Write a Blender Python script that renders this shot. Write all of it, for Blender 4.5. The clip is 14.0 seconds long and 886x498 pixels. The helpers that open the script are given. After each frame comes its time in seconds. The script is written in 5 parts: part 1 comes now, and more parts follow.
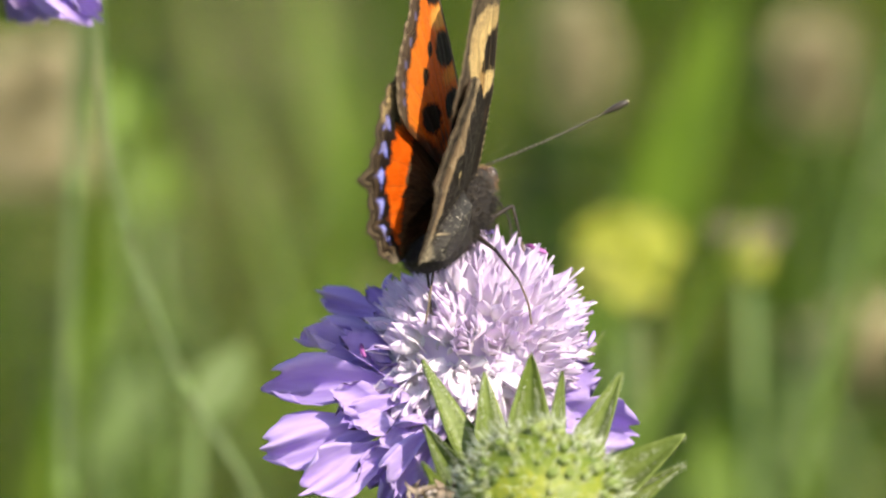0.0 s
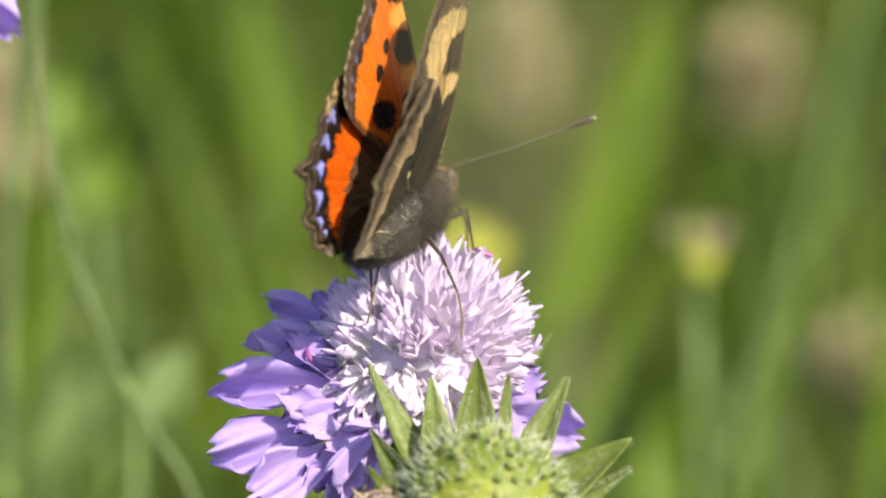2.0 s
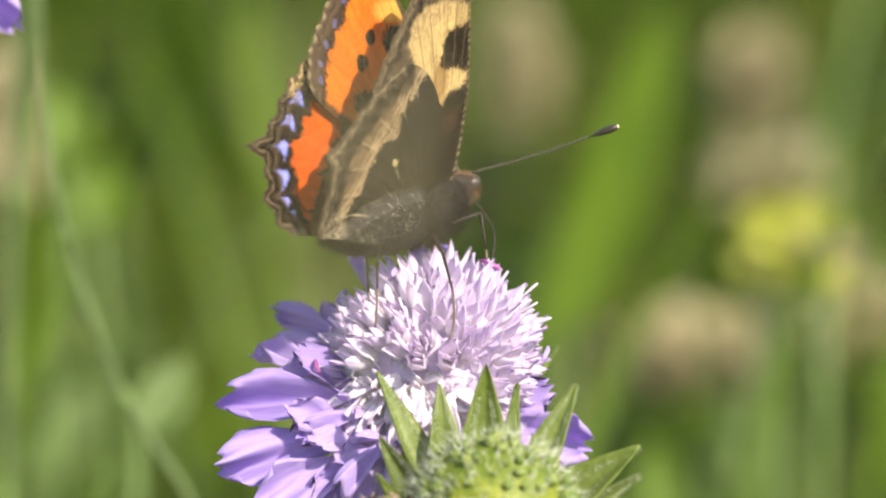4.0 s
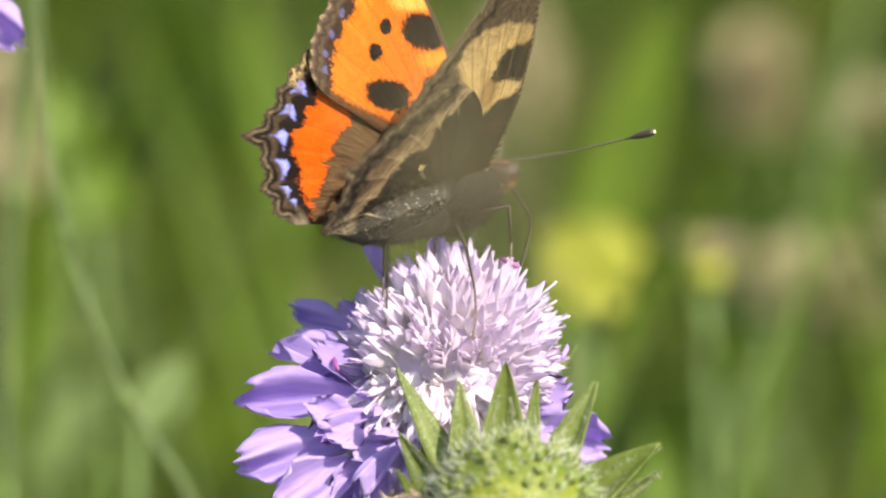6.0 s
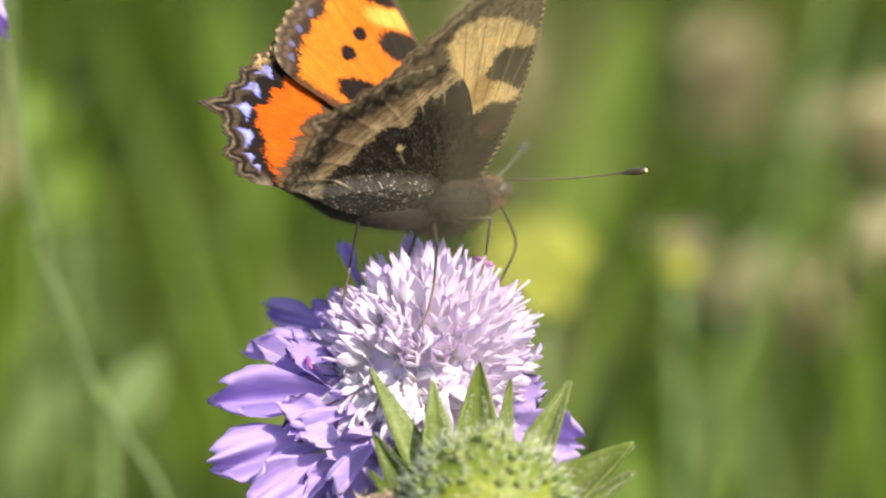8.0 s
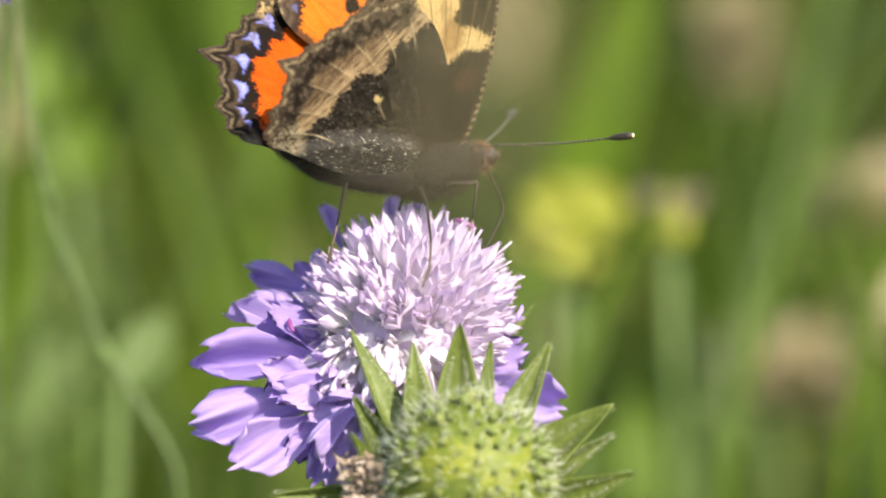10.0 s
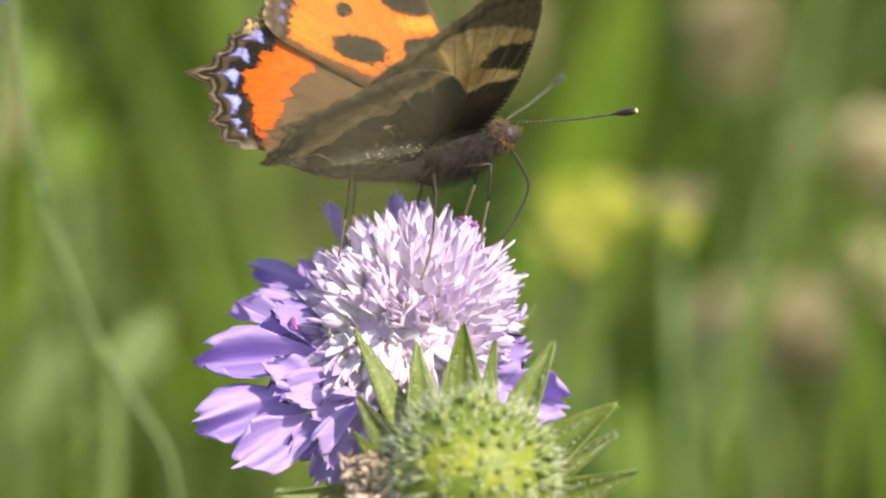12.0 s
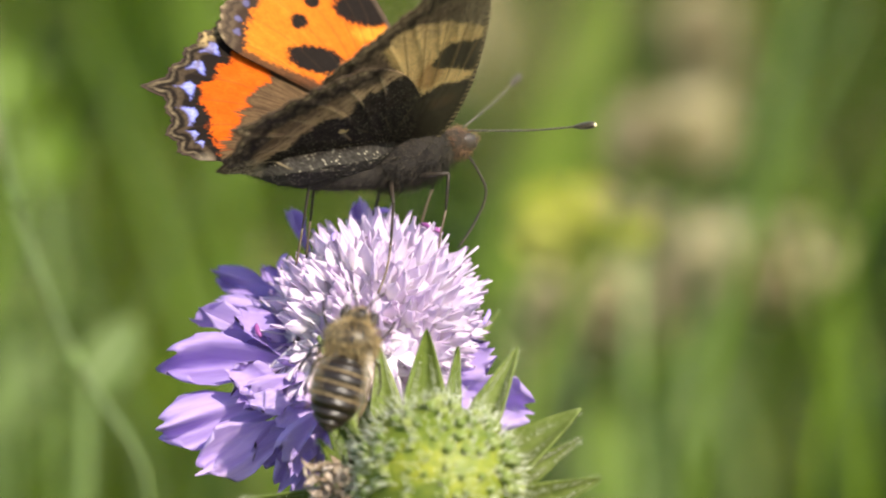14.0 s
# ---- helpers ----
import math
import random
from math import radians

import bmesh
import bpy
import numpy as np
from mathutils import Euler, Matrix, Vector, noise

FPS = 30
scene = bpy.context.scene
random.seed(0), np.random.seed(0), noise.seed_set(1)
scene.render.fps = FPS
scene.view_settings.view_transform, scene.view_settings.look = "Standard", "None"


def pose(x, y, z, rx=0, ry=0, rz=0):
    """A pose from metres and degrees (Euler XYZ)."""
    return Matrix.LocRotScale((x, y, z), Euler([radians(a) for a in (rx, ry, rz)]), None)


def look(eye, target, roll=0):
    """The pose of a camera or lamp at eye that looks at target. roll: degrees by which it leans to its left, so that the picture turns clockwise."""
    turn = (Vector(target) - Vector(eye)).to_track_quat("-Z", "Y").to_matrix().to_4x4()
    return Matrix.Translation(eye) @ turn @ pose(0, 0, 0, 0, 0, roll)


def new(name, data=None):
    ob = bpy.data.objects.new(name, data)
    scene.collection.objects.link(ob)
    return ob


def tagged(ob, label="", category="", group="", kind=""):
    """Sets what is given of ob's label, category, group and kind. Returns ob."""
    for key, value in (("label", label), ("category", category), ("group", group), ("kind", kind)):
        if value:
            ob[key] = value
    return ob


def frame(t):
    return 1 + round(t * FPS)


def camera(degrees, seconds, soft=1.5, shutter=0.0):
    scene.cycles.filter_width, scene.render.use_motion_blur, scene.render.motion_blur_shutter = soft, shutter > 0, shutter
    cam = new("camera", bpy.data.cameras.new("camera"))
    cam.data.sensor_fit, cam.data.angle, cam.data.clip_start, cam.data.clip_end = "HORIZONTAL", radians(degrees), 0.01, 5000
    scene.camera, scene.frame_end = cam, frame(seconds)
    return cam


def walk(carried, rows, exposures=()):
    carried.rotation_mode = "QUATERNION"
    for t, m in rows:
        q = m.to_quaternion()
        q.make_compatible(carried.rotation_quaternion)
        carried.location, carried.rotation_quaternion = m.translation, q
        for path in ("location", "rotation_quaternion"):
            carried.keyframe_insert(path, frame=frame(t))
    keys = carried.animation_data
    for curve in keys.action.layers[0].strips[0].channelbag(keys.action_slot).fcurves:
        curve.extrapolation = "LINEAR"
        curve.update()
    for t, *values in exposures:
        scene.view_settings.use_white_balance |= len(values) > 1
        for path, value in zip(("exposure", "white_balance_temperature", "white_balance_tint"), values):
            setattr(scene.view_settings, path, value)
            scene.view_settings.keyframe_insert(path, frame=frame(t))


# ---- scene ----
LENS = 12.0
DIST = 0.311
PITCH = 10.0
MM = 0.001
CENTRE = Vector((0.0, 0.0, 0.50))
AWAY = Vector((0.0, math.cos(radians(PITCH)), -math.sin(radians(PITCH))))
RISE = Vector((0.0, math.sin(radians(PITCH)), math.cos(radians(PITCH))))
EYE = CENTRE - AWAY * DIST

# ---- camera: it stays in one place and is panned by hand ----
cam = camera(LENS, 14.0, soft=2.1)
cam.data.dof.use_dof = True
cam.data.dof.focus_distance = DIST - 0.002
cam.data.dof.aperture_fstop = 23.0
# seconds, pan to the left and tilt upwards in degrees
AIM = [
    (0, 0.960, -0.035), (0.5, 0.906, -0.023), (1, 0.730, 0.023), (1.5, 0.422, 0.000),
    (2, 0.154, -0.012), (2.5, 0.000, 0.012), (3, -0.077, 0.046), (3.5, -0.015, 0.084),
    (4, 0.154, 0.138), (4.2, 0.215, 0.084), (6.3, 0.115, 0.100), (6.5, 0.077, 0.165),
    (7, -0.038, 0.012), (7.5, -0.192, 0.036), (7.7, -0.230, 0.061), (10, -0.115, -0.484),
    (10.5, -0.184, -0.599), (11, -0.323, -0.553), (11.5, -0.230, -0.484), (12, -0.169, -0.515),
    (12.5, -0.154, -0.507), (13, -0.246, -0.561), (13.5, -0.461, -0.615), (14, -0.553, -0.430),
]
walk(cam, [(t, pose(*EYE, 90 - PITCH + tilt, 0, pan)) for t, pan, tilt in AIM], [(0, 0.88, 7050, 11), (14, 0.86, 7050, 11)])


def spot(u, v, w):
    """A place u to the right, v up and w away, in mm, from the centre of the sharp plane."""
    return CENTRE + (Vector((u, 0, 0)) + RISE * v + AWAY * w) * MM


# ---- light: clear summer sun, high and to the right ----
SUN_DIRECTION = Vector((0.47, -0.62, 0.66)).normalized()
sun = new("sun", bpy.data.lights.new("sun", "SUN"))
sun.data.energy, sun.data.angle, sun.data.color = 4.1, radians(0.5), (1.0, 0.95, 0.86)
sun.matrix_world = look(SUN_DIRECTION * 10, (0, 0, 0))
world = bpy.data.worlds.new("sky")
scene.world = world
world.use_nodes = True
sky = world.node_tree.nodes.new("ShaderNodeTexSky")
sky.sky_type, sky.sun_disc = "NISHITA", False
sky.sun_elevation = math.asin(SUN_DIRECTION.z)
sky.sun_rotation = math.atan2(SUN_DIRECTION.x, SUN_DIRECTION.y)
background = world.node_tree.nodes["Background"]
background.inputs["Strength"].default_value = 0.15
world.node_tree.links.new(sky.outputs[0], background.inputs[0])


# ---- materials ----
def material(name, colours, rough=0.6, thin=0.0, scale=400.0, bump=0.0, spread=0.0, random_from="", attribute="", spec=0.4, tip=None, stretch=None):
    """A noisy two-scale colour between the given colours; thin: the share of light let through; spread: change from piece to piece."""
    m = bpy.data.materials.new(name)
    m.use_nodes = True
    nodes, links = m.node_tree.nodes, m.node_tree.links
    bsdf, out = nodes["Principled BSDF"], nodes["Material Output"]
    coords = nodes.new("ShaderNodeTexCoord")
    noise_a, noise_b = nodes.new("ShaderNodeTexNoise"), nodes.new("ShaderNodeTexNoise")
    for tex, factor, detail in ((noise_a, 1.0, 3.0), (noise_b, 6.3, 4.0)):
        tex.inputs["Scale"].default_value, tex.inputs["Detail"].default_value = scale * factor, detail
        if stretch:
            grain = nodes.new("ShaderNodeMapping")
            grain.inputs["Scale"].default_value = stretch
            links.new(coords.outputs["Object"], grain.inputs["Vector"])
            links.new(grain.outputs[0], tex.inputs["Vector"])
        else:
            links.new(coords.outputs["Object"], tex.inputs["Vector"])
    both = nodes.new("ShaderNodeMath")
    both.operation = "MULTIPLY_ADD"
    both.inputs[1].default_value, both.inputs[2].default_value = 0.45, 0.0
    links.new(noise_b.outputs["Fac"], both.inputs[0])
    add = nodes.new("ShaderNodeMath")
    add.operation = "MULTIPLY_ADD"
    add.inputs[1].default_value = 0.55
    links.new(noise_a.outputs["Fac"], add.inputs[0])
    links.new(both.outputs[0], add.inputs[2])
    factor = add.outputs[0]
    if random_from:
        if random_from == "island":
            source = nodes.new("ShaderNodeNewGeometry").outputs["Random Per Island"]
        else:
            source = nodes.new("ShaderNodeObjectInfo").outputs["Random"]
        shift = nodes.new("ShaderNodeMapRange")
        shift.inputs["To Min"].default_value, shift.inputs["To Max"].default_value = -spread, spread
        links.new(source, shift.inputs["Value"])
        plus = nodes.new("ShaderNodeMath")
        links.new(factor, plus.inputs[0])
        links.new(shift.outputs[0], plus.inputs[1])
        factor = plus.outputs[0]
    ramp = nodes.new("ShaderNodeValToRGB")
    stops = ramp.color_ramp.elements
    while len(stops) < len(colours):
        stops.new(0.5)
    for i, c in enumerate(colours):
        stops[i].position = 0.25 + 0.5 * i / max(1, len(colours) - 1)
        stops[i].color = (*c, 1)
    links.new(factor, ramp.inputs[0])
    colour = ramp.outputs[0]
    if tip:
        split, rise, blend_tip = nodes.new("ShaderNodeSeparateXYZ"), nodes.new("ShaderNodeMapRange"), nodes.new("ShaderNodeMix")
        blend_tip.data_type = "RGBA"
        rise.inputs["From Min"].default_value, rise.inputs["From Max"].default_value = tip[1], tip[2]
        blend_tip.inputs["B"].default_value = (*tip[0], 1)
        links.new(coords.outputs["Object"], split.inputs[0])
        links.new(split.outputs["Z"], rise.inputs["Value"])
        links.new(rise.outputs[0], blend_tip.inputs["Factor"])
        links.new(colour, blend_tip.inputs["A"])
        colour = blend_tip.outputs["Result"]
    if attribute:
        col = nodes.new("ShaderNodeAttribute")
        col.attribute_name = attribute
        mix = nodes.new("ShaderNodeMix")
        mix.data_type, mix.blend_type = "RGBA", "MULTIPLY"
        mix.inputs["Factor"].default_value = 1.0
        links.new(col.outputs["Color"], mix.inputs["A"])
        links.new(colour, mix.inputs["B"])
        colour = mix.outputs["Result"]
    links.new(colour, bsdf.inputs["Base Color"])
    bsdf.inputs["Roughness"].default_value = rough
    bsdf.inputs["Specular IOR Level"].default_value = spec
    if bump:
        relief = nodes.new("ShaderNodeBump")
        relief.inputs["Strength"].default_value, relief.inputs["Distance"].default_value = bump, 0.0001
        links.new(noise_b.outputs["Fac"], relief.inputs["Height"])
        links.new(relief.outputs[0], bsdf.inputs["Normal"])
    if thin:
        through_light = nodes.new("ShaderNodeBsdfTranslucent")
        links.new(colour, through_light.inputs["Color"])
        blend = nodes.new("ShaderNodeMixShader")
        blend.inputs[0].default_value = thin
        links.new(bsdf.outputs[0], blend.inputs[1])
        links.new(through_light.outputs[0], blend.inputs[2])
        links.new(blend.outputs[0], out.inputs["Surface"])
    return m


def glassy(name, colour, clear):
    m = bpy.data.materials.new(name)
    m.use_nodes = True
    nodes, links = m.node_tree.nodes, m.node_tree.links
    see = nodes.new("ShaderNodeBsdfTransparent")
    see.inputs[0].default_value = (1, 0.98, 0.94, 1)
    mix = nodes.new("ShaderNodeMixShader")
    mix.inputs[0].default_value = clear
    nodes["Principled BSDF"].inputs["Base Color"].default_value = (*colour, 1)
    nodes["Principled BSDF"].inputs["Roughness"].default_value = 0.25
    links.new(nodes["Principled BSDF"].outputs[0], mix.inputs[1])
    links.new(see.outputs[0], mix.inputs[2])
    links.new(mix.outputs[0], nodes["Material Output"].inputs["Surface"])
    return m


FLORET = material("floret_petal", [(0.93, 0.86, 0.92), (0.95, 0.91, 0.94), (0.96, 0.93, 0.94)], 0.75, 0.45, 500, 0.15, 0.2, "object", spec=0.04, tip=((0.82, 0.67, 0.90), 0.0038, 0.0070))
RAY = material("ray_petal", [(0.42, 0.29, 0.69), (0.55, 0.41, 0.78), (0.72, 0.585, 0.87)], 0.55, 0.46, 420, 0.6, 0.12, "object", spec=0.15, stretch=(0.12, 1.5, 1.0))
ANTHER = material("anther", [(0.32, 0.22, 0.70), (0.45, 0.32, 0.75)], 0.5, 0.1, 600, 0.3, 0.3, "object")
ANTHER_PINK = material("pink_anther", [(0.30, 0.07, 0.27), (0.44, 0.15, 0.40)], 0.5, 0.1, 600, 0.3, 0.3, "object")
FILAMENT = material("filament", [(0.72, 0.58, 0.80), (0.86, 0.78, 0.88)], 0.5, 0.3, 600)
CALYX = material("calyx", [(0.34, 0.26, 0.19), (0.58, 0.50, 0.40), (0.75, 0.68, 0.60)], 0.7, 0.0, 700, 0.6)
BRACT = material("bract", [(0.085, 0.125, 0.018), (0.155, 0.21, 0.038), (0.28, 0.34, 0.10)], 0.5, 0.35, 420, 0.6, 0.08, "object")
HEAD_GREEN = material("seed_head_green", [(0.05, 0.10, 0.012), (0.155, 0.20, 0.018), (0.36, 0.36, 0.03)], 0.55, 0.15, 300, 0.6)
FRUIT = material("fruit_green", [(0.12, 0.18, 0.035), (0.21, 0.28, 0.06), (0.36, 0.40, 0.13)], 0.55, 0.25, 700, 0.6, 0.2, "object")
BRISTLE = material("bristle", [(0.60, 0.65, 0.42), (0.82, 0.83, 0.70)], 0.5, 0.3, 900)
WITHERED = material("withered_petal", [(0.24, 0.17, 0.11), (0.46, 0.36, 0.27), (0.70, 0.60, 0.52)], 0.8, 0.2, 900, 0.6, 0.3, "island")
STEM = material("green_stem", [(0.10, 0.17, 0.045), (0.20, 0.28, 0.08)], 0.55, 0.1, 180, 0.4)
PALE_STEM = material("pale_stem", [(0.075, 0.12, 0.03), (0.13, 0.175, 0.06)], 0.6, 0.1, 120, 0.4)
PALE_LEAF = material("pale_leaf", [(0.068, 0.118, 0.018), (0.125, 0.185, 0.042)], 0.5, 0.25, 90, 0.4)
LIME_LEAF = material("lime_leaf", [(0.070, 0.138, 0.003), (0.148, 0.236, 0.009)], 0.5, 0.35, 60, 0.4)
# broad noise mixes blade tones with patches of shade put into the colour
GRASS = material("grass", [(0.005, 0.020, 0.0005), (0.020, 0.058, 0.001), (0.076, 0.130, 0.004), (0.32, 0.27, 0.07)], 0.6, 0.35, 6, 0.2, 0.16, "island", spec=0.08)
HUSK = material("husk", [(0.40, 0.34, 0.17), (0.50, 0.43, 0.24), (0.60, 0.53, 0.33)], 0.7, 0.3, 80, 0.3, 0.2, "object")
# leaf colour with the shade between distant grass put into it
SHADE_LEAF = material("shade_leaf", [(0.010, 0.026, 0.003), (0.022, 0.048, 0.006)], 0.5, 0.15, 60, 0.3, spec=0.2)
STRAW = material("straw", [(0.36, 0.31, 0.15), (0.46, 0.40, 0.22), (0.56, 0.50, 0.31)], 0.7, 0.2, 80, 0.3, 0.2, "island")
YELLOW = material("yellow_petal", [(0.42, 0.46, 0.05), (0.56, 0.58, 0.09), (0.68, 0.66, 0.16)], 0.5, 0.35, 120, 0.3, 0.2, "object")
GROUND = material("meadow_ground", [(0.010, 0.026, 0.002), (0.023, 0.052, 0.004), (0.052, 0.082, 0.010), (0.14, 0.125, 0.04)], 0.95, 0.0, 14, 0.8)
WING = material("wing_scales", [(0.75, 0.75, 0.75), (1.05, 1.05, 1.05)], 0.62, 0.25, 1500, 0.5, attribute="scales", spec=0.08)
FUR = material("insect_fur", [(0.008, 0.006, 0.005), (0.016, 0.012, 0.009), (0.04, 0.03, 0.02)], 0.8, 0.0, 1500, 0.8)
HAIR = material("insect_hair", [(0.008, 0.006, 0.005), (0.014, 0.011, 0.008), (0.026, 0.020, 0.014), (0.10, 0.078, 0.056)], 0.5, 0.1, 500, 0.0, 0.35, "island")
HEAD_HAIR = material("head_hair", [(0.16, 0.07, 0.03), (0.35, 0.20, 0.11)], 0.5, 0.1, 500, 0.0, 0.3, "island")
EYE_BLACK = material("compound_eye", [(0.02, 0.015, 0.012), (0.06, 0.045, 0.035)], 0.2, 0.0, 3000, 0.4)
LEG = material("insect_leg", [(0.014, 0.010, 0.007), (0.04, 0.028, 0.018)], 0.6, 0.0, 1200, 0.3)
SHANK = material("pale_shank", [(0.06, 0.042, 0.028), (0.18, 0.13, 0.085)], 0.45, 0.0, 1200, 0.3)
ANTENNA = material("antenna_ring", [(0.03, 0.022, 0.015), (0.05, 0.04, 0.03)], 0.45, 0.0, 1500)
ANTENNA_PALE = material("antenna_pale_ring", [(0.16, 0.145, 0.10), (0.26, 0.24, 0.17)], 0.45, 0.0, 1500)
ANTENNA_TIP = material("antenna_tip", [(0.75, 0.62, 0.30), (0.85, 0.75, 0.45)], 0.45, 0.0, 1500)
BEE_DARK = material("bee_dark", [(0.010, 0.007, 0.005), (0.028, 0.019, 0.012)], 0.28, 0.0, 900, 0.3, spec=0.5)
BEE_BAND = material("bee_band", [(0.14, 0.095, 0.05), (0.27, 0.20, 0.11)], 0.7, 0.0, 900, 0.5)
BEE_FUR = material("bee_fur", [(0.27, 0.18, 0.07), (0.46, 0.33, 0.15), (0.64, 0.51, 0.30)], 0.6, 0.15, 900, 0.0, 0.3, "island")
BEE_WING = glassy("bee_wing", (0.22, 0.17, 0.10), 0.92)


# ---- mesh helpers ----
def part(name, bm, mat, parent=None, label=""):
    """Links a bmesh (or a finished mesh) as one object, under a thing or a part."""
    if isinstance(bm, bmesh.types.BMesh):
        data = bpy.data.meshes.new(name)
        bm.to_mesh(data)
        bm.free()
    else:
        data = bm
    if mat and not data.materials:
        data.materials.append(mat)
    for p in data.polygons:
        p.use_smooth = True
    ob = new(name, data)
    ob.parent = parent
    if label:
        ob["label"] = label
    return ob


def thing(name, label, category, m=None, group="", kind=""):
    ob = new(name)
    ob.empty_display_size = 0.002
    if m is not None:
        ob.matrix_basis = m
    return tagged(ob, label, category, group, kind)


def tube(bm, points, radii, sides=8):
    """A closed tube along points."""
    pts = [Vector(p) for p in points]
    rings, side = [], None
    for i, p in enumerate(pts):
        d = (pts[min(i + 1, len(pts) - 1)] - pts[max(i - 1, 0)]).normalized()
        if side is None:
            side = d.cross(Vector((0.31, 0.92, 0.24)))
            if side.length < 0.1:
                side = d.cross(Vector((1, 0, 0)))
        side = (side - d * side.dot(d)).normalized()
        up = d.cross(side)
        r = radii[i] if not isinstance(radii, (int, float)) else radii
        rings.append([bm.verts.new(p + (side * math.cos(a) + up * math.sin(a)) * r)
                      for a in (2 * math.pi * k / sides for k in range(sides))])
    for a, b in zip(rings, rings[1:]):
        for k in range(sides):
            bm.faces.new((a[k], a[(k + 1) % sides], b[(k + 1) % sides], b[k]))
    bm.faces.new(rings[0][::-1])
    bm.faces.new(rings[-1])
    return bm


def smooth_path(points, steps=6):
    """A smooth line through points, that doesn't overshoot where they lie unevenly."""
    p = [Vector(q) for q in points]
    t = [0.0]
    for a, b in zip(p, p[1:]):
        t.append(t[-1] + max((b - a).length, 1e-7))
    n = len(p)
    slope = [(p[min(i + 1, n - 1)] - p[max(i - 1, 0)]) / (t[min(i + 1, n - 1)] - t[max(i - 1, 0)]) for i in range(n)]
    out = []
    for i in range(n - 1):
        d = t[i + 1] - t[i]
        for k in range(steps):
            s = k / steps
            out.append(p[i] * (2 * s ** 3 - 3 * s * s + 1) + slope[i] * d * (s ** 3 - 2 * s * s + s)
                       + p[i + 1] * (3 * s * s - 2 * s ** 3) + slope[i + 1] * d * (s ** 3 - s * s))
    return out + [p[-1]]


def lobe(bm, base, along, normal, length, width, cup=0.2, curl=0.3, n=7, wave=0.0, thick=0.00009, seed=0, point=1.6, notch=0.0, across=5, fold=0.0):
    """A petal or leaf blade with thickness: it starts at base, runs along, arches by curl against its normal, and is cupped across.
    point: how drawn-out the tip is, below 0 for a lance shape that is widest near its base; notch: lobes at the outer edge; wave: crinkle; fold: crease along the midrib."""
    rng = random.Random(seed)
    along, normal = Vector(along).normalized(), Vector(normal)
    normal = (normal - along * normal.dot(along)).normalized()
    side = along.cross(normal)
    ph = [rng.uniform(0, 6.28) for _ in range(4)]
    top, low = [], []
    for i in range(n + 1):
        t = i / n
        if notch:
            w = width * (0.22 + 0.78 * min(1, (t / 0.66)) ** 1.2) * (1 if t < 0.86 else math.sqrt(max(0.0, 1 - ((t - 0.86) / 0.17) ** 2)))
        elif point < 0:
            w = width * min(1, 0.6 + 1.6 * t) * (1 - t) ** 0.85 + 0.00004
        else:
            w = width * math.sin(math.pi * min(1, t ** 0.75 * 0.97 + 0.03)) ** (1 / point)
        row_t, row_l = [], []
        for j in range(across + 1):
            s = 2 * j / across - 1
            reach = t * length
            if notch:
                reach *= 1 - notch * (0.5 - 0.5 * math.cos(s * math.pi * 3)) * t ** 3 - 0.10 * s * s * t
            h = -curl * length * t * t + cup * w * (s * s - 0.3) - fold * w * (1 - abs(s)) 
            h += wave * length * (math.sin(s * 4.2 + ph[0] + t * 3) * t + 0.6 * math.sin(s * 7.5 + ph[1] + t * 5) * t * t)
            p = Vector(base) + along * (reach * (1 - 0.25 * abs(curl) * t)) + side * (s * w * 0.5) + normal * h
            row_t.append(bm.verts.new(p + normal * thick * 0.5))
            row_l.append(bm.verts.new(p - normal * thick * 0.5))
        top.append(row_t)
        low.append(row_l)
    for i in range(n):
        for j in range(across):
            bm.faces.new((top[i][j], top[i][j + 1], top[i + 1][j + 1], top[i + 1][j]))
            bm.faces.new((low[i][j], low[i + 1][j], low[i + 1][j + 1], low[i][j + 1]))
        for j, flip in ((0, True), (across, False)):
            f = (top[i][j], top[i + 1][j], low[i + 1][j], low[i][j])
            bm.faces.new(f if flip else f[::-1])
    for j in range(across):
        bm.faces.new((top[n][j], top[n][j + 1], low[n][j + 1], low[n][j]))
    return bm


def ellipsoid(bm, centre, radii, m=None, u=20, v=14):
    made = bmesh.ops.create_uvsphere(bm, u_segments=u, v_segments=v, radius=1.0)["verts"]
    turn = m or Matrix.Identity(3)
    for p in made:
        p.co = turn @ Vector((p.co.x * radii[0], p.co.y * radii[1], p.co.z * radii[2])) + Vector(centre)
    return made


def spikes(places, length, radius, rng, bend=0.3, sides=3):
    """Many fine tapered hairs in one mesh: places are pairs of root and direction."""
    verts, faces = [], []
    for root, d in places:
        d = (Vector(d).normalized() + Vector([rng.uniform(-bend, bend) for _ in range(3)])).normalized()
        a = d.orthogonal().normalized()
        b = d.cross(a)
        k = len(verts)
        l = length * rng.uniform(0.6, 1.25)
        for i in range(sides):
            c = 2 * math.pi * i / sides
            verts.append(Vector(root) + (a * math.cos(c) + b * math.sin(c)) * radius)
        verts.append(Vector(root) + d * l)
        faces += [(k + i, k + (i + 1) % sides, k + sides) for i in range(sides)]
    data = bpy.data.meshes.new("hairs")
    data.from_pydata([tuple(v) for v in verts], [], faces)
    return data


def mesh_of(name, bm, mat):
    data = bpy.data.meshes.new(name)
    bm.to_mesh(data)
    bm.free()
    data.materials.append(mat)
    for p in data.polygons:
        p.use_smooth = True
    return data


def aim(direction, origin=(0, 0, 0), spin=0.0):
    """The pose whose z axis points in direction."""
    return Matrix.Translation(origin) @ Vector(direction).to_track_quat("Z", "Y").to_matrix().to_4x4() @ Matrix.Rotation(spin, 4, "Z")


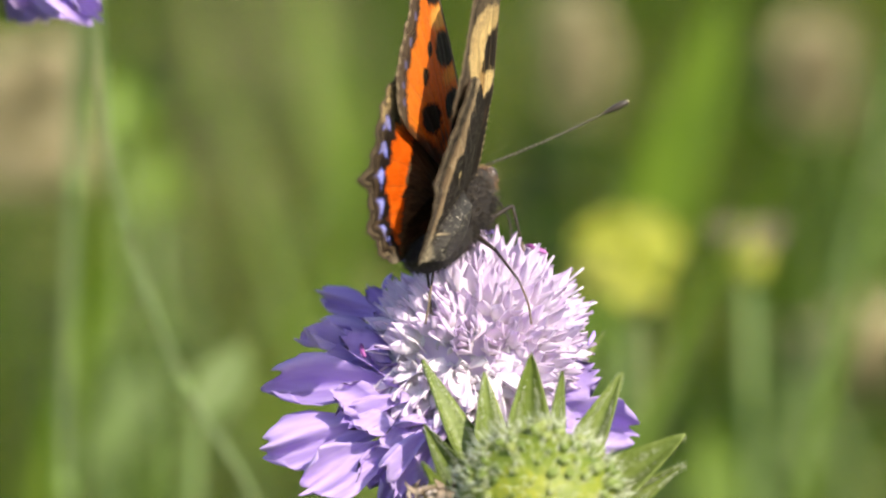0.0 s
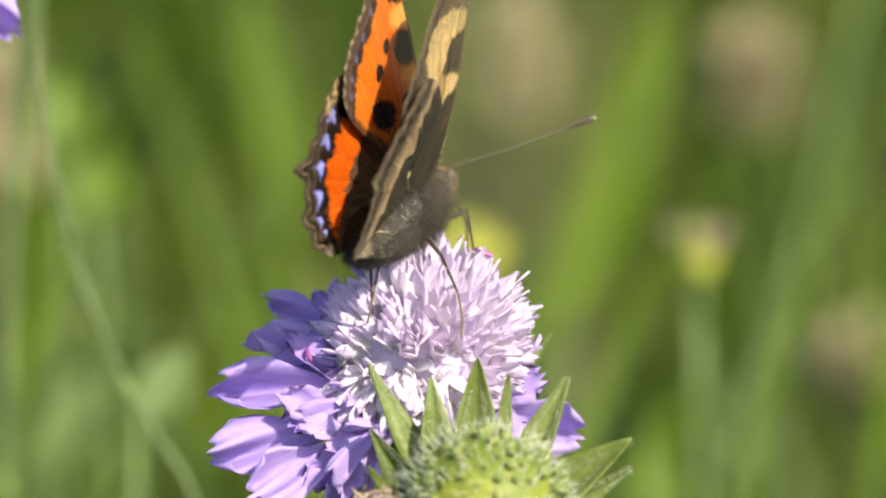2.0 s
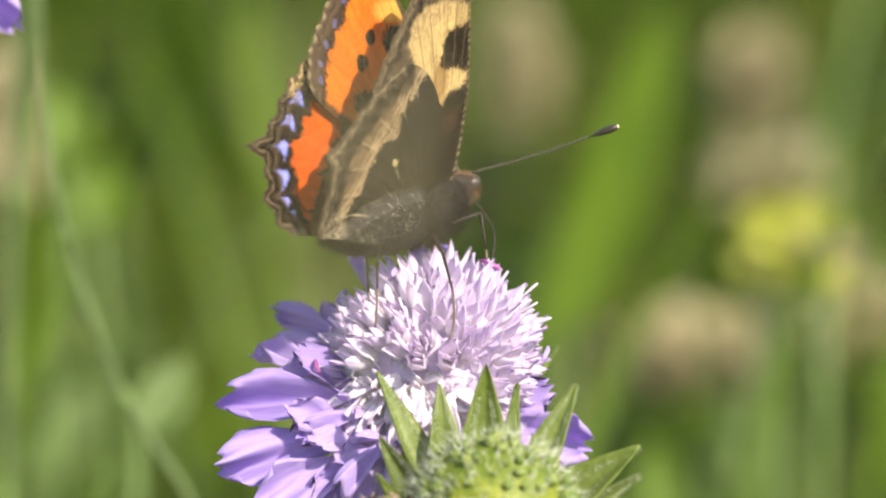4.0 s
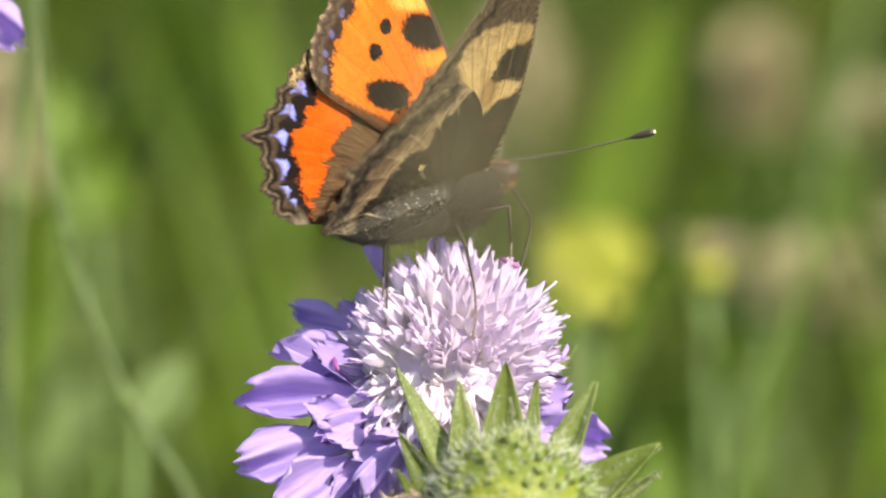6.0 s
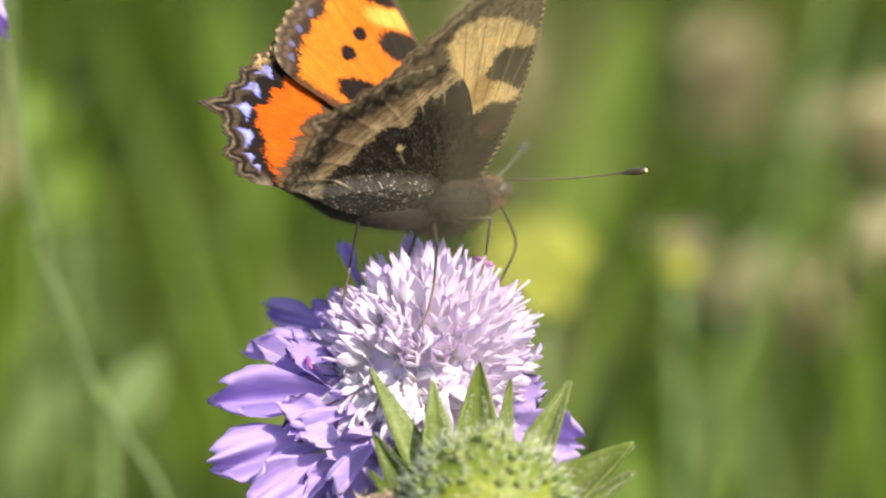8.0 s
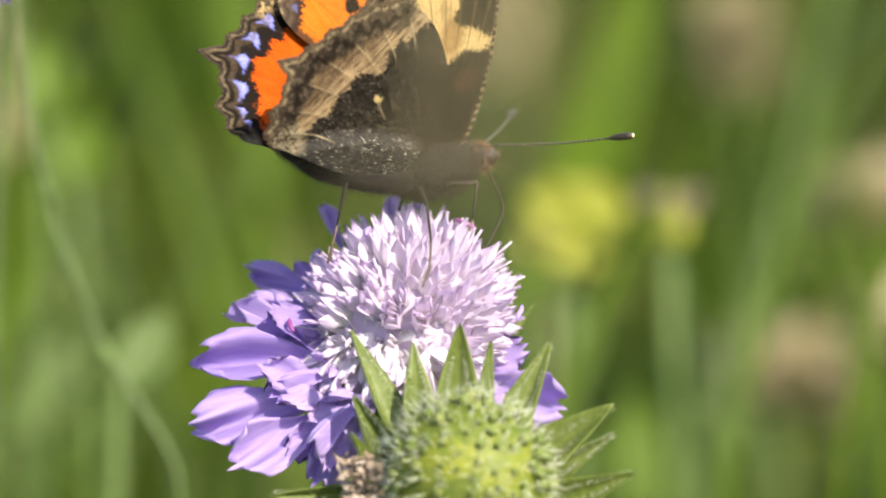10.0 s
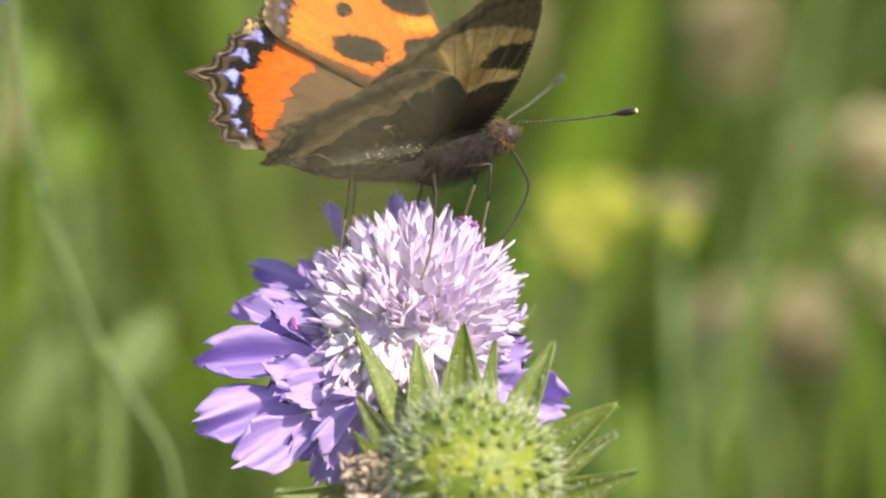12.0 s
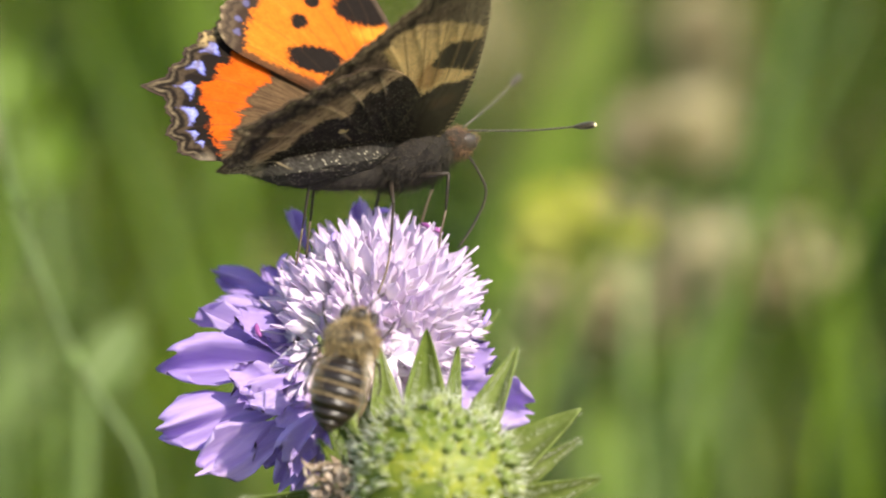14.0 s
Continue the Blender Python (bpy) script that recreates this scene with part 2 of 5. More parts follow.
def piece(name, data, m, parent, label=""):
    ob = new(name, data)
    ob.parent = parent
    ob.matrix_basis = m
    if label:
        ob["label"] = label
    return ob


# ---- ground and grass ----
def ground():
    rng = np.random.RandomState(3)
    n = 61
    lin = np.sign(np.linspace(-1, 1, n)) * np.abs(np.linspace(-1, 1, n)) ** 4 * 400
    gx, gy = np.meshgrid(lin, lin + 1.0)
    z = np.where(np.hypot(gx, gy) > 6, rng.rand(n, n) * 0.5, rng.rand(n, n) * 0.015) - 0.01
    verts = np.stack([gx.ravel(), gy.ravel(), z.ravel()], 1)
    faces = [(j * n + i, j * n + i + 1, (j + 1) * n + i + 1, (j + 1) * n + i) for j in range(n - 1) for i in range(n - 1)]
    data = bpy.data.meshes.new("ground")
    data.from_pydata(verts.tolist(), [], faces)
    tagged(part("ground", data, GROUND), "green summer meadow ground with mossy soil", "meadow", kind="structure")


def blades(name, mat, count, spread, seed, tall, wide, label, lean=0.5):
    """A field of bent, tapered grass blades in one mesh; spread draws the foot of each blade."""
    rng = np.random.RandomState(seed)
    verts, faces = [], []
    steps = 6
    for i in range(count):
        x, y = spread(rng)
        clump = math.sin(x * 9.1 + 2.0 * math.sin(y * 5.3)) * math.sin(y * 7.7 + 1.6 * math.sin(x * 6.1)) + 0.5 * math.sin(x * 19.0 + y * 13.0)
        if clump < -0.55 and rng.uniform() < 0.75:
            continue
        h, w = tall * (1 + 0.35 * clump) * rng.uniform(0.55, 1.2), wide * rng.uniform(0.6, 1.4)
        turn, tip = rng.uniform(0, 6.283), lean * rng.uniform(0.2, 1.6)
        dx, dy = math.cos(turn), math.sin(turn)
        face = rng.uniform(0, 6.283)
        fx, fy = math.cos(face), math.sin(face)
        k = len(verts)
        for s in range(steps):
            t = s / (steps - 1)
            r = w * (1 - t ** 1.8) * 0.5 + 0.0001
            off = tip * h * t * t
            z = h * (t - 0.18 * tip * t * t)
            verts.append((x + dx * off - fx * r, y + dy * off - fy * r, z))
            verts.append((x + dx * off + fx * r, y + dy * off + fy * r, z + 0.15 * r))
        faces += [(k + 2 * s, k + 2 * s + 1, k + 2 * s + 3, k + 2 * s + 2) for s in range(steps - 1)]
    data = bpy.data.meshes.new(name)
    data.from_pydata(verts, [], faces)
    return tagged(part(name, data, mat), label, "grass", kind="stuff")


def around(inner, outer, thinning=False):
    """Feet in a ring round the camera; thinning: ever fewer outwards."""
    def draw(rng):
        a, k = rng.uniform(0, 6.283), rng.uniform()
        r = inner + (outer - inner) * k if thinning else math.sqrt(inner ** 2 + (outer ** 2 - inner ** 2) * k)
        return r * math.cos(a), r * math.sin(a) - 0.4
    return draw


ground()
blades("meadow_grass", GRASS, 44000, around(1.33, 5.0, True), 11, 0.33, 0.0048, "dense tall green meadow grass standing in sun", 1.3)
blades("far_grass", GRASS, 32000, around(3.3, 9.5), 12, 0.42, 0.012, "tall green meadow grass farther off", 1.2)
blades("dry_grass", STRAW, 1300, around(1.4, 3.4), 13, 0.30, 0.003, "dry straw-coloured grass blades among the green")
blades("short_grass", GRASS, 14000, around(0.0, 2.2), 15, 0.13, 0.004, "short green grass and moss under the flowers", 1.0)


# ---- plants in the meadow behind ----
def stalk(name, label, category, places, r0, r1, mat, group=""):
    """A thin standing stalk through places, from its foot up."""
    foot = Vector((places[0].x, places[0].y, 0.0))
    ob = thing(name, label, category, Matrix.Translation(foot), group)
    pts = smooth_path([foot - foot] + [p - foot for p in places], 6)
    n = len(pts)
    part("stem", tube(bmesh.new(), pts, [r0 + (r1 - r0) * i / (n - 1) for i in range(n)], 8), mat, ob)
    for k in (n // 3, 2 * n // 3):
        d = (pts[k + 1] - pts[k]).normalized()
        part("node", tube(bmesh.new(), [pts[k] - d * r0 * 1.5, pts[k], pts[k] + d * r0 * 1.5], [r0 * 1.02, r0 * 1.15, r0 * 1.02], 8), STEM, ob)
    return ob


def leaf_plant(label, place, direction, normal, length, width, mat, seed, curl=0.2):
    """A broad leaf on a thin stalk that stands in the ground."""
    foot = Vector((place.x + 0.012 * (-1) ** seed, place.y + 0.02, 0.0))
    ob = thing("broad_leaf", label, "leaf", Matrix.Translation(foot))
    at = place - foot
    part("leaf_stalk", tube(bmesh.new(), smooth_path([(0, 0, 0), (at.x * 0.3, at.y * 0.6, at.z * 0.5), at], 6), 0.0004, 7), STEM, ob)
    part("leaf_blade", lobe(bmesh.new(), at, direction, normal, length, width, 0.15, curl, 12, 0.02, 0.0003, seed, 1.3, fold=0.1, across=6), mat, ob)
    return ob


def seed_spike(label, place, height, radius, seed, lean=(0, 0)):
    """A dry grass head: many small husks round a thin stalk."""
    foot = Vector((place.x - lean[0], place.y - lean[1], 0.0))
    ob = thing("dry_grass_head", label, "grass head", Matrix.Translation(foot), "dry heads in the meadow")
    at = place - foot
    part("stem", tube(bmesh.new(), smooth_path([(0, 0, 0), (at.x * 0.3, at.y * 0.3, at.z * 0.6), at], 6), 0.0003, 6), STEM, ob)
    rng = random.Random(seed)
    for i in range(120):
        t = rng.uniform(-0.5, 0.5)
        a = rng.uniform(0, 6.283)
        d = Vector((math.cos(a), math.sin(a), rng.uniform(0.3, 1.0)))
        r = radius * math.sqrt(max(0.05, 1 - 3.4 * t * t)) * rng.uniform(0.2, 0.75)
        size = radius * rng.uniform(0.7, 1.1)
        piece("husk", rng.choice(HUSKS), aim(d, at + Vector((math.cos(a) * r, math.sin(a) * r, t * height)), rng.uniform(0, 6.28)) @ Matrix.Diagonal((size, size, size, 1)), ob)
    return ob


def husk_mesh(seed):
    """One papery husk, one unit long, pointing along z."""
    return mesh_of("husk", lobe(bmesh.new(), (0, 0, 0), (0, 0, 1), (1, 0, 0), 1.0, 0.55, 0.3, 0.1, 4, 0.02, 0.03, seed, 1.4, across=3), HUSK)


HUSKS = [husk_mesh(s) for s in (1, 2, 3)]


def long_blade(label, foot_place, mid, tip, width, mat, seed):
    """A long bent grass blade through three places, keeled along its middle; its foot stands in the ground."""
    foot = Vector((foot_place.x, foot_place.y, 0.0))
    ob = thing("tall_grass", label, "grass", Matrix.Translation(foot), "long grass blades")
    pts = [p - foot for p in smooth_path([foot, foot_place, mid, tip], 8)]
    rng = random.Random(seed)
    turn = rng.uniform(-0.5, 0.5)
    side = Vector((math.cos(turn), math.sin(turn), 0))
    bm = bmesh.new()
    rows = []
    for i, p in enumerate(pts):
        t = i / (len(pts) - 1)
        w = width * (1 - max(0, t - 0.55) ** 1.6 / 0.45 ** 1.6 * 0.97) * 0.5
        keel = Vector((0, 0.25 * w, 0))
        rows.append([bm.verts.new(p - side * w), bm.verts.new(p + keel), bm.verts.new(p + side * w), bm.verts.new(p + keel * 1.6 + Vector((0, 0.0002, 0)))])
    for a, b in zip(rows, rows[1:]):
        for j in range(4):
            bm.faces.new((a[j], a[(j + 1) % 4], b[(j + 1) % 4], b[j]))
    bm.faces.new(rows[0])
    part("blade", bm, mat, ob)
    part("sheath", tube(bmesh.new(), [pts[0], pts[3], pts[7]], [width * 0.35, width * 0.33, width * 0.3], 8), STEM, ob)
    return ob


stalk("grass_stalk", "slender pale green stalk curving upwards", "stem", [spot(-23.8, -25.6, 80), spot(-30.4, -13.1, 80), spot(-33.5, -5.7, 80), spot(-36.1, 2.1, 80), spot(-38.0, 12.6, 80), spot(-38.7, 26.3, 80)], 0.0005, 0.00035, PALE_STEM, "stalks in the meadow")
stalk("grass_stalk", "straight pale stalk standing upright", "stem", [spot(-48.0, -33.8, 140), spot(-47.7, -9.6, 140), spot(-46.7, 14.6, 140), spot(-45.6, 32.7, 140)], 0.0008, 0.0006, PALE_STEM, "stalks in the meadow")
stalk("grass_stalk", "thin green stalk leaning over", "stem", [spot(45.7, -54.8, 420), spot(58.4, -5.8, 420), spot(68.2, 33.4, 420), spot(72.1, 53.0, 420)], 0.0012, 0.0009, STEM, "stalks in the meadow")
stalk("grass_stalk", "thin pale stalk leaning over", "stem", [spot(36.0, -36.0, 300), spot(45.6, -12.9, 300), spot(53.3, 2.5, 300), spot(61.0, 17.9, 300), spot(66.0, 30.0, 300)], 0.0006, 0.0005, PALE_STEM, "stalks in the meadow")
leaf_plant("pale green broad leaf facing up", spot(-34.5, -18.8, 150), (0.55, 0.3, 0.75), (0.2, -1, 0.5), 0.0105, 0.006, PALE_LEAF, 1, 0.2)
leaf_plant("pale leaf low among stalks", spot(-63.9, -33.4, 330), (0.5, 0.2, 0.8), (0.3, -1, 0.4), 0.018, 0.008, PALE_LEAF, 2, 0.2)
leaf_plant("yellow-green leaf lit by the sun", spot(-52.4, 13.9, 260), (-0.1, 0.2, 1), (0.1, -1, 0.3), 0.011, 0.008, LIME_LEAF, 3, 0.2)
leaf_plant("yellow-green leaf lit by the sun", spot(-48.5, 4.7, 260), (0.2, 0.2, 1), (-0.2, -1, 0.3), 0.01, 0.009, LIME_LEAF, 4, 0.2)
leaf_plant("broad bright green upright leaf", spot(18.0, -10.4, 340), (0.3, 0.1, 1), (0.1, -1, 0.3), 0.055, 0.011, LIME_LEAF, 5, 0.05)
leaf_plant("broad green upright leaf", spot(14.3, -17.5, 420), (0.4, 0.1, 1), (0.2, -1, 0.3), 0.06, 0.009, LIME_LEAF, 6, 0.05)
leaf_plant("pale green leaf low in grass", spot(30.8, -44.2, 300), (-0.1, 0.2, 1), (0.1, -1, 0.3), 0.02, 0.007, LIME_LEAF, 7, 0.2)
leaf_plant("green leaf in sun", spot(-33.9, 12.4, 520), (-0.15, 0.1, 1), (0.1, -1, 0.3), 0.045, 0.009, LIME_LEAF, 10, 0.1)
long_blade("long pale green grass blade leaning over", spot(33.3, -38.3, 200), spot(43.6, -5.4, 200), spot(51.1, 26.1, 200), 0.001, PALE_LEAF, 1)
long_blade("long green grass blade bending over", spot(-29.8, -54.8, 420), spot(-44.5, 2.1, 420), spot(-58.2, 47.1, 420), 0.005, LIME_LEAF, 3)
long_blade("long green grass blade bending over", spot(-25.0, -62.3, 520), spot(-35.0, 2.3, 520), spot(-50.6, 58.0, 520), 0.006, LIME_LEAF, 4)
long_blade("long pale green grass blade leaning over", spot(-59.3, -45.8, 300), spot(-53.6, -32.7, 300), spot(-42.9, -21.2, 300), 0.0032, PALE_LEAF, 5)
long_blade("long green grass blade bending over", spot(-60.4, -69.8, 620), spot(-39.2, -1.1, 620), spot(-28.0, 62.5, 620), 0.006, LIME_LEAF, 6)
long_blade("long green grass blade bending over", spot(22.9, -59.3, 480), spot(54.7, -21.1, 480), spot(90.8, 2.2, 480), 0.007, LIME_LEAF, 7)
long_blade("long pale green grass blade leaning over", spot(71.9, -65.3, 560), spot(60.3, -30.2, 560), spot(31.1, -13.9, 560), 0.006, PALE_LEAF, 8)
long_blade("long pale green grass blade leaning over", spot(1.7, -59.3, 480), spot(15.5, -6.3, 480), spot(36.7, 40.4, 480), 0.005, PALE_LEAF, 9)
long_blade("long green grass blade bending over", spot(-78.2, -51.8, 380), spot(-67.1, -5.5, 380), spot(-48.5, 35.3, 380), 0.005, LIME_LEAF, 10)
long_blade("long green grass blade bending over", spot(-81.9, -75.8, 700), spot(-98.1, -8.0, 700), spot(-90.0, 67.9, 700), 0.008, LIME_LEAF, 11)
long_blade("long green grass blade bending over", spot(80.0, -54.8, 420), spot(74.1, -5.8, 420), spot(58.4, 37.3, 420), 0.004, LIME_LEAF, 12)
long_blade("long pale green grass blade leaning over", spot(14.1, -38.3, 200), spot(19.0, -17.9, 200), spot(28.0, -1.1, 200), 0.0019, PALE_LEAF, 20)
long_blade("long pale green grass blade leaning over", spot(-36.7, -45.8, 300), spot(-47.5, -7.0, 300), spot(-67.5, 24.8, 300), 0.002, PALE_LEAF, 21)
long_blade("long pale green grass blade leaning over", spot(-20.2, -51.8, 380), spot(-31.0, -10.2, 380), spot(-51.1, 23.7, 380), 0.0013, PALE_LEAF, 22)
long_blade("long green grass blade bending over", spot(49.3, -38.3, 200), spot(54.7, -5.9, 200), spot(64.6, 20.6, 200), 0.0017, LIME_LEAF, 23)
long_blade("long green grass blade bending over", spot(-9.8, -51.8, 380), spot(-19.8, -28.7, 380), spot(-38.4, -9.7, 380), 0.0019, LIME_LEAF, 24)
long_blade("long green grass blade bending over", spot(65.2, -45.8, 300), spot(57.2, -7.2, 300), spot(42.2, 24.4, 300), 0.0016, LIME_LEAF, 25)
long_blade("long pale green grass blade leaning over", spot(22.3, -41.3, 240), spot(15.9, -22.2, 240), spot(4.0, -6.6, 240), 0.0014, PALE_LEAF, 26)
long_blade("long green grass blade bending over", spot(-23.3, -51.8, 380), spot(-32.4, -7.6, 380), spot(-49.3, 28.5, 380), 0.0014, LIME_LEAF, 27)
long_blade("long green grass blade bending over", spot(14.0, -45.8, 300), spot(2.1, -18.7, 300), spot(-20.1, 3.4, 300), 0.0014, LIME_LEAF, 28)
long_blade("long pale green grass blade leaning over", spot(50.8, -51.8, 380), spot(50.3, -11.9, 380), spot(49.3, 20.7, 380), 0.0018, PALE_LEAF, 29)
long_blade("long pale green grass blade leaning over", spot(-64.2, -45.8, 300), spot(-52.8, -4.0, 300), spot(-31.6, 30.3, 300), 0.001, PALE_LEAF, 30)
long_blade("long pale green grass blade leaning over", spot(33.9, -38.3, 200), spot(31.2, -13.8, 200), spot(26.2, 6.3, 200), 0.0011, PALE_LEAF, 31)
long_blade("long pale green grass blade leaning over", spot(-41.9, -41.3, 240), spot(-32.0, -7.1, 240), spot(-13.7, 20.9, 240), 0.0014, PALE_LEAF, 32)
long_blade("long straw-coloured grass blade", spot(-24.4, -51.8, 380), spot(-23.7, -23.7, 380), spot(-22.5, -0.6, 380), 0.0019, STRAW, 33)
long_blade("long green grass blade bending over", spot(35.0, -38.3, 200), spot(42.3, -3.6, 200), spot(55.7, 24.8, 200), 0.0014, LIME_LEAF, 34)
long_blade("long green grass blade bending over", spot(12.7, -38.3, 200), spot(21.1, -9.3, 200), spot(36.7, 14.5, 200), 0.0018, LIME_LEAF, 35)
long_blade("long pale green grass blade leaning over", spot(-28.5, -45.8, 300), spot(-21.3, -17.6, 300), spot(-8.0, 5.5, 300), 0.0012, PALE_LEAF, 36)
long_blade("long green grass blade bending over", spot(-74.0, -51.8, 380), spot(-60.8, -17.5, 380), spot(-36.1, 10.6, 380), 0.0013, LIME_LEAF, 37)
blown = []
for (u, v, w), height, radius, seed, lean in (((52.44, -23.2, 430), 0.009, 0.0115, 0, (0.010, 0.0)), ((78.7, -17.0, 430), 0.009, 0.0125, 3, (0.010, 0.0)), ((65.6, 7.2, 430), 0.008, 0.009, 10, (0.006, 0.0))):
    blown.append(seed_spike("dry beige grass head swaying in the wind", spot(u, v, w), height, radius, seed, lean))
for (u, v, w), height, radius, seed, lean in (((67.5, 37.4, 640), 0.022, 0.008, 1, (-0.012, 0.0)),
                                              ((14.4, 40.0, 600), 0.026, 0.006, 4, (-0.012, 0.0)),
                                              ((-104.0, 25.0, 600), 0.030, 0.011, 6, (0.010, 0.0))):
    seed_spike("dry beige grass head on a thin stalk", spot(u, v, w), height, radius, seed, lean)


def shade_herb(place, reach, seed):
    """A herb added where the meadow has only deep shade: near-black broad leaves round the top of its stem."""
    rng = random.Random(seed)
    foot = Vector((place.x + rng.uniform(-0.01, 0.01), place.y + 0.02, 0.0))
    ob = thing("gap_herb", "near-black leafy herb added to stand for shade among the grass", "herb", Matrix.Translation(foot), "dark herbs in the meadow")
    at = place - foot
    part("stem", tube(bmesh.new(), smooth_path([(0, 0, 0), (at.x * 0.3, at.y * 0.5, at.z * 0.5), at], 6), [0.0016 - 0.00007 * i for i in range(13)], 8), STEM, ob)
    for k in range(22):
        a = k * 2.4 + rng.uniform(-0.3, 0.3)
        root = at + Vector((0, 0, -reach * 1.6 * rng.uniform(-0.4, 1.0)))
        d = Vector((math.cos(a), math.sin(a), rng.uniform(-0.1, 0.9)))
        part("leaf", lobe(bmesh.new(), root, d, (-d.x, -d.y, 1.2), reach * rng.uniform(0.8, 1.3), reach * rng.uniform(0.4, 0.6), 0.15, 0.3, 8, 0.03, 0.0003, seed * 40 + k, 1.3, fold=0.1, across=5), SHADE_LEAF, ob)
    return ob


# added herbs, each placed where a shaded gap darkens the grass
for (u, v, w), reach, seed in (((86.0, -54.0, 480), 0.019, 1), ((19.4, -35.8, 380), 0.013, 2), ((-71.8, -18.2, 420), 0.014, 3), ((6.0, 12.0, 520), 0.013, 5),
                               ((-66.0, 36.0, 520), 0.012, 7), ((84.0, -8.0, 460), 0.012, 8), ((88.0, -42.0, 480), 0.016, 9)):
    shade_herb(spot(u, v, w), reach, seed)


def yellow_flower(place):
    foot = Vector((place.x + 0.01, place.y + 0.01, 0.0))
    ob = thing("yellow_flower", "yellow-green flower head swaying on a thin stalk", "flower", Matrix.Translation(foot))
    at = place - foot
    part("stem", tube(bmesh.new(), smooth_path([(0, 0, 0), (at.x * 0.4, at.y * 0.4, at.z * 0.6), at], 6), 0.0009, 8), STEM, ob)
    rng = random.Random(8)
    bm = bmesh.new()
    ellipsoid(bm, at, (0.0030, 0.0028, 0.0034))
    part("disc", bm, YELLOW, ob, "greenish yellow centre")
    # four uneven tufts of petals round the centre
    for right, up, near, count, reach in ((-0.0026, 0.0020, 0.002, 12, 0.0052), (0.0030, 0.0026, 0.001, 11, 0.0046), (0.0012, -0.0030, 0.002, 12, 0.0050), (-0.0034, -0.0022, 0.0, 9, 0.0042)):
        for k in range(count):
            a = 2 * math.pi * k / count + rng.uniform(-0.3, 0.3)
            d = Vector((math.cos(a), rng.uniform(-1.0, 0.1), math.sin(a)))
            bm = bmesh.new()
            lobe(bm, at + Vector((right, -near, up)), d, (0, -1, 0.2), reach * rng.uniform(0.7, 1.25), 0.0030 * rng.uniform(0.8, 1.2), 0.2, 0.1, 6, 0.03, 0.00015, k, 1.0, 0.1)
            part("petal", bm, YELLOW, ob)
    return ob


def bud(place):
    foot = Vector((place.x + 0.01, place.y + 0.01, 0.0))
    ob = thing("flower_bud", "small yellowish bud with beige top on a stalk", "flower bud", Matrix.Translation(foot))
    at = place - foot
    part("stem", tube(bmesh.new(), smooth_path([(0, 0, 0), (at.x * 0.4, at.y * 0.4, at.z * 0.6), at], 6), 0.0008, 8), STEM, ob)
    bm = bmesh.new()
    ellipsoid(bm, at, (0.0027, 0.0027, 0.0034))
    part("cup", bm, YELLOW, ob, "yellow-green cup")
    for k in range(9):
        a = 2 * math.pi * k / 9
        bm = bmesh.new()
        lobe(bm, at + Vector((math.cos(a) * 0.0022, math.sin(a) * 0.0022, 0.0005)), (math.cos(a) * 0.4, math.sin(a) * 0.4, 1), (math.cos(a), math.sin(a), 0), 0.0048, 0.002, 0.2, -0.2, 5, 0.02, 0.00015, k, 1.2)
        part("tip", bm, WITHERED, ob)
    return ob


YELLOW_PLACE = spot(16.2, -0.8, 250)
yellow = yellow_flower(YELLOW_PLACE)
BUD_PLACE = spot(30.7, -1.2, 240)
small_bud = bud(BUD_PLACE)
# seconds and sway of the dry heads to the right and upwards in mm
BLOWN_SWAY = [(0, 12.5, 3.1), (1, 11.4, 2.9), (2, 24.8, 2.3), (3, 19.4, -1.0), (4, -9.1, 4.2), (6.5, 12.9, 16.5), (7, 3.3, 13.5), (7.5, 9.2, 14.8), (10, 10.0, -6.5), (10.5, 8.3, -4.8), (11, 5.9, -2.9), (11.5, 3.9, 0.9), (12, 7.9, 0.5), (12.5, 0.0, 0.0), (13, -1.4, 0.2), (13.5, -15.6, 2.4), (14, -17.0, 5.2)]
# seconds and sway to the right in mm
YELLOW_SWAY = [(0, -1.1), (0.3, 3.6), (0.6, 14.1), (0.9, 22.9), (1.2, 14.4), (1.5, 3.4), (1.8, -10.9), (2.1, -18.1), (2.4, -22.6), (2.7, -18.1), (3, -2.3), (3.3, 15.9), (3.6, 25.6), (3.9, 29.0), (4.2, 19.6), (5, -7.5), (5.7, -3.0), (6.3, 6.8), (6.5, 9.0), (6.8, 6.6), (7.1, 5.0), (7.4, 0.5), (7.7, -2.4), (8.6, 0.0), (9.8, 3.1), (10.2, 0.0), (10.6, -0.8), (11, -0.5), (11.4, 3.0), (11.8, 4.5), (12.2, 4.9), (12.6, 1.5), (13, 3.0), (13.5, 4.2), (14, 5.7)]


# the bud beside it, in stronger gusts only
BUD_SWAY = [(0, 0), (0.3, 0), (0.6, 8), (0.9, 16), (1.2, 8), (1.5, 1), (2, 1), (2.5, -2.5), (3, -2), (3.3, 7), (3.6, 15), (4, 18), (4.2, 14), (5, 1), (6.5, 2.5), (7, 1), (7.5, 2), (10, 0), (11, -0.3), (11.5, 2.5), (12, 1), (13, -0.8), (14, -1)]


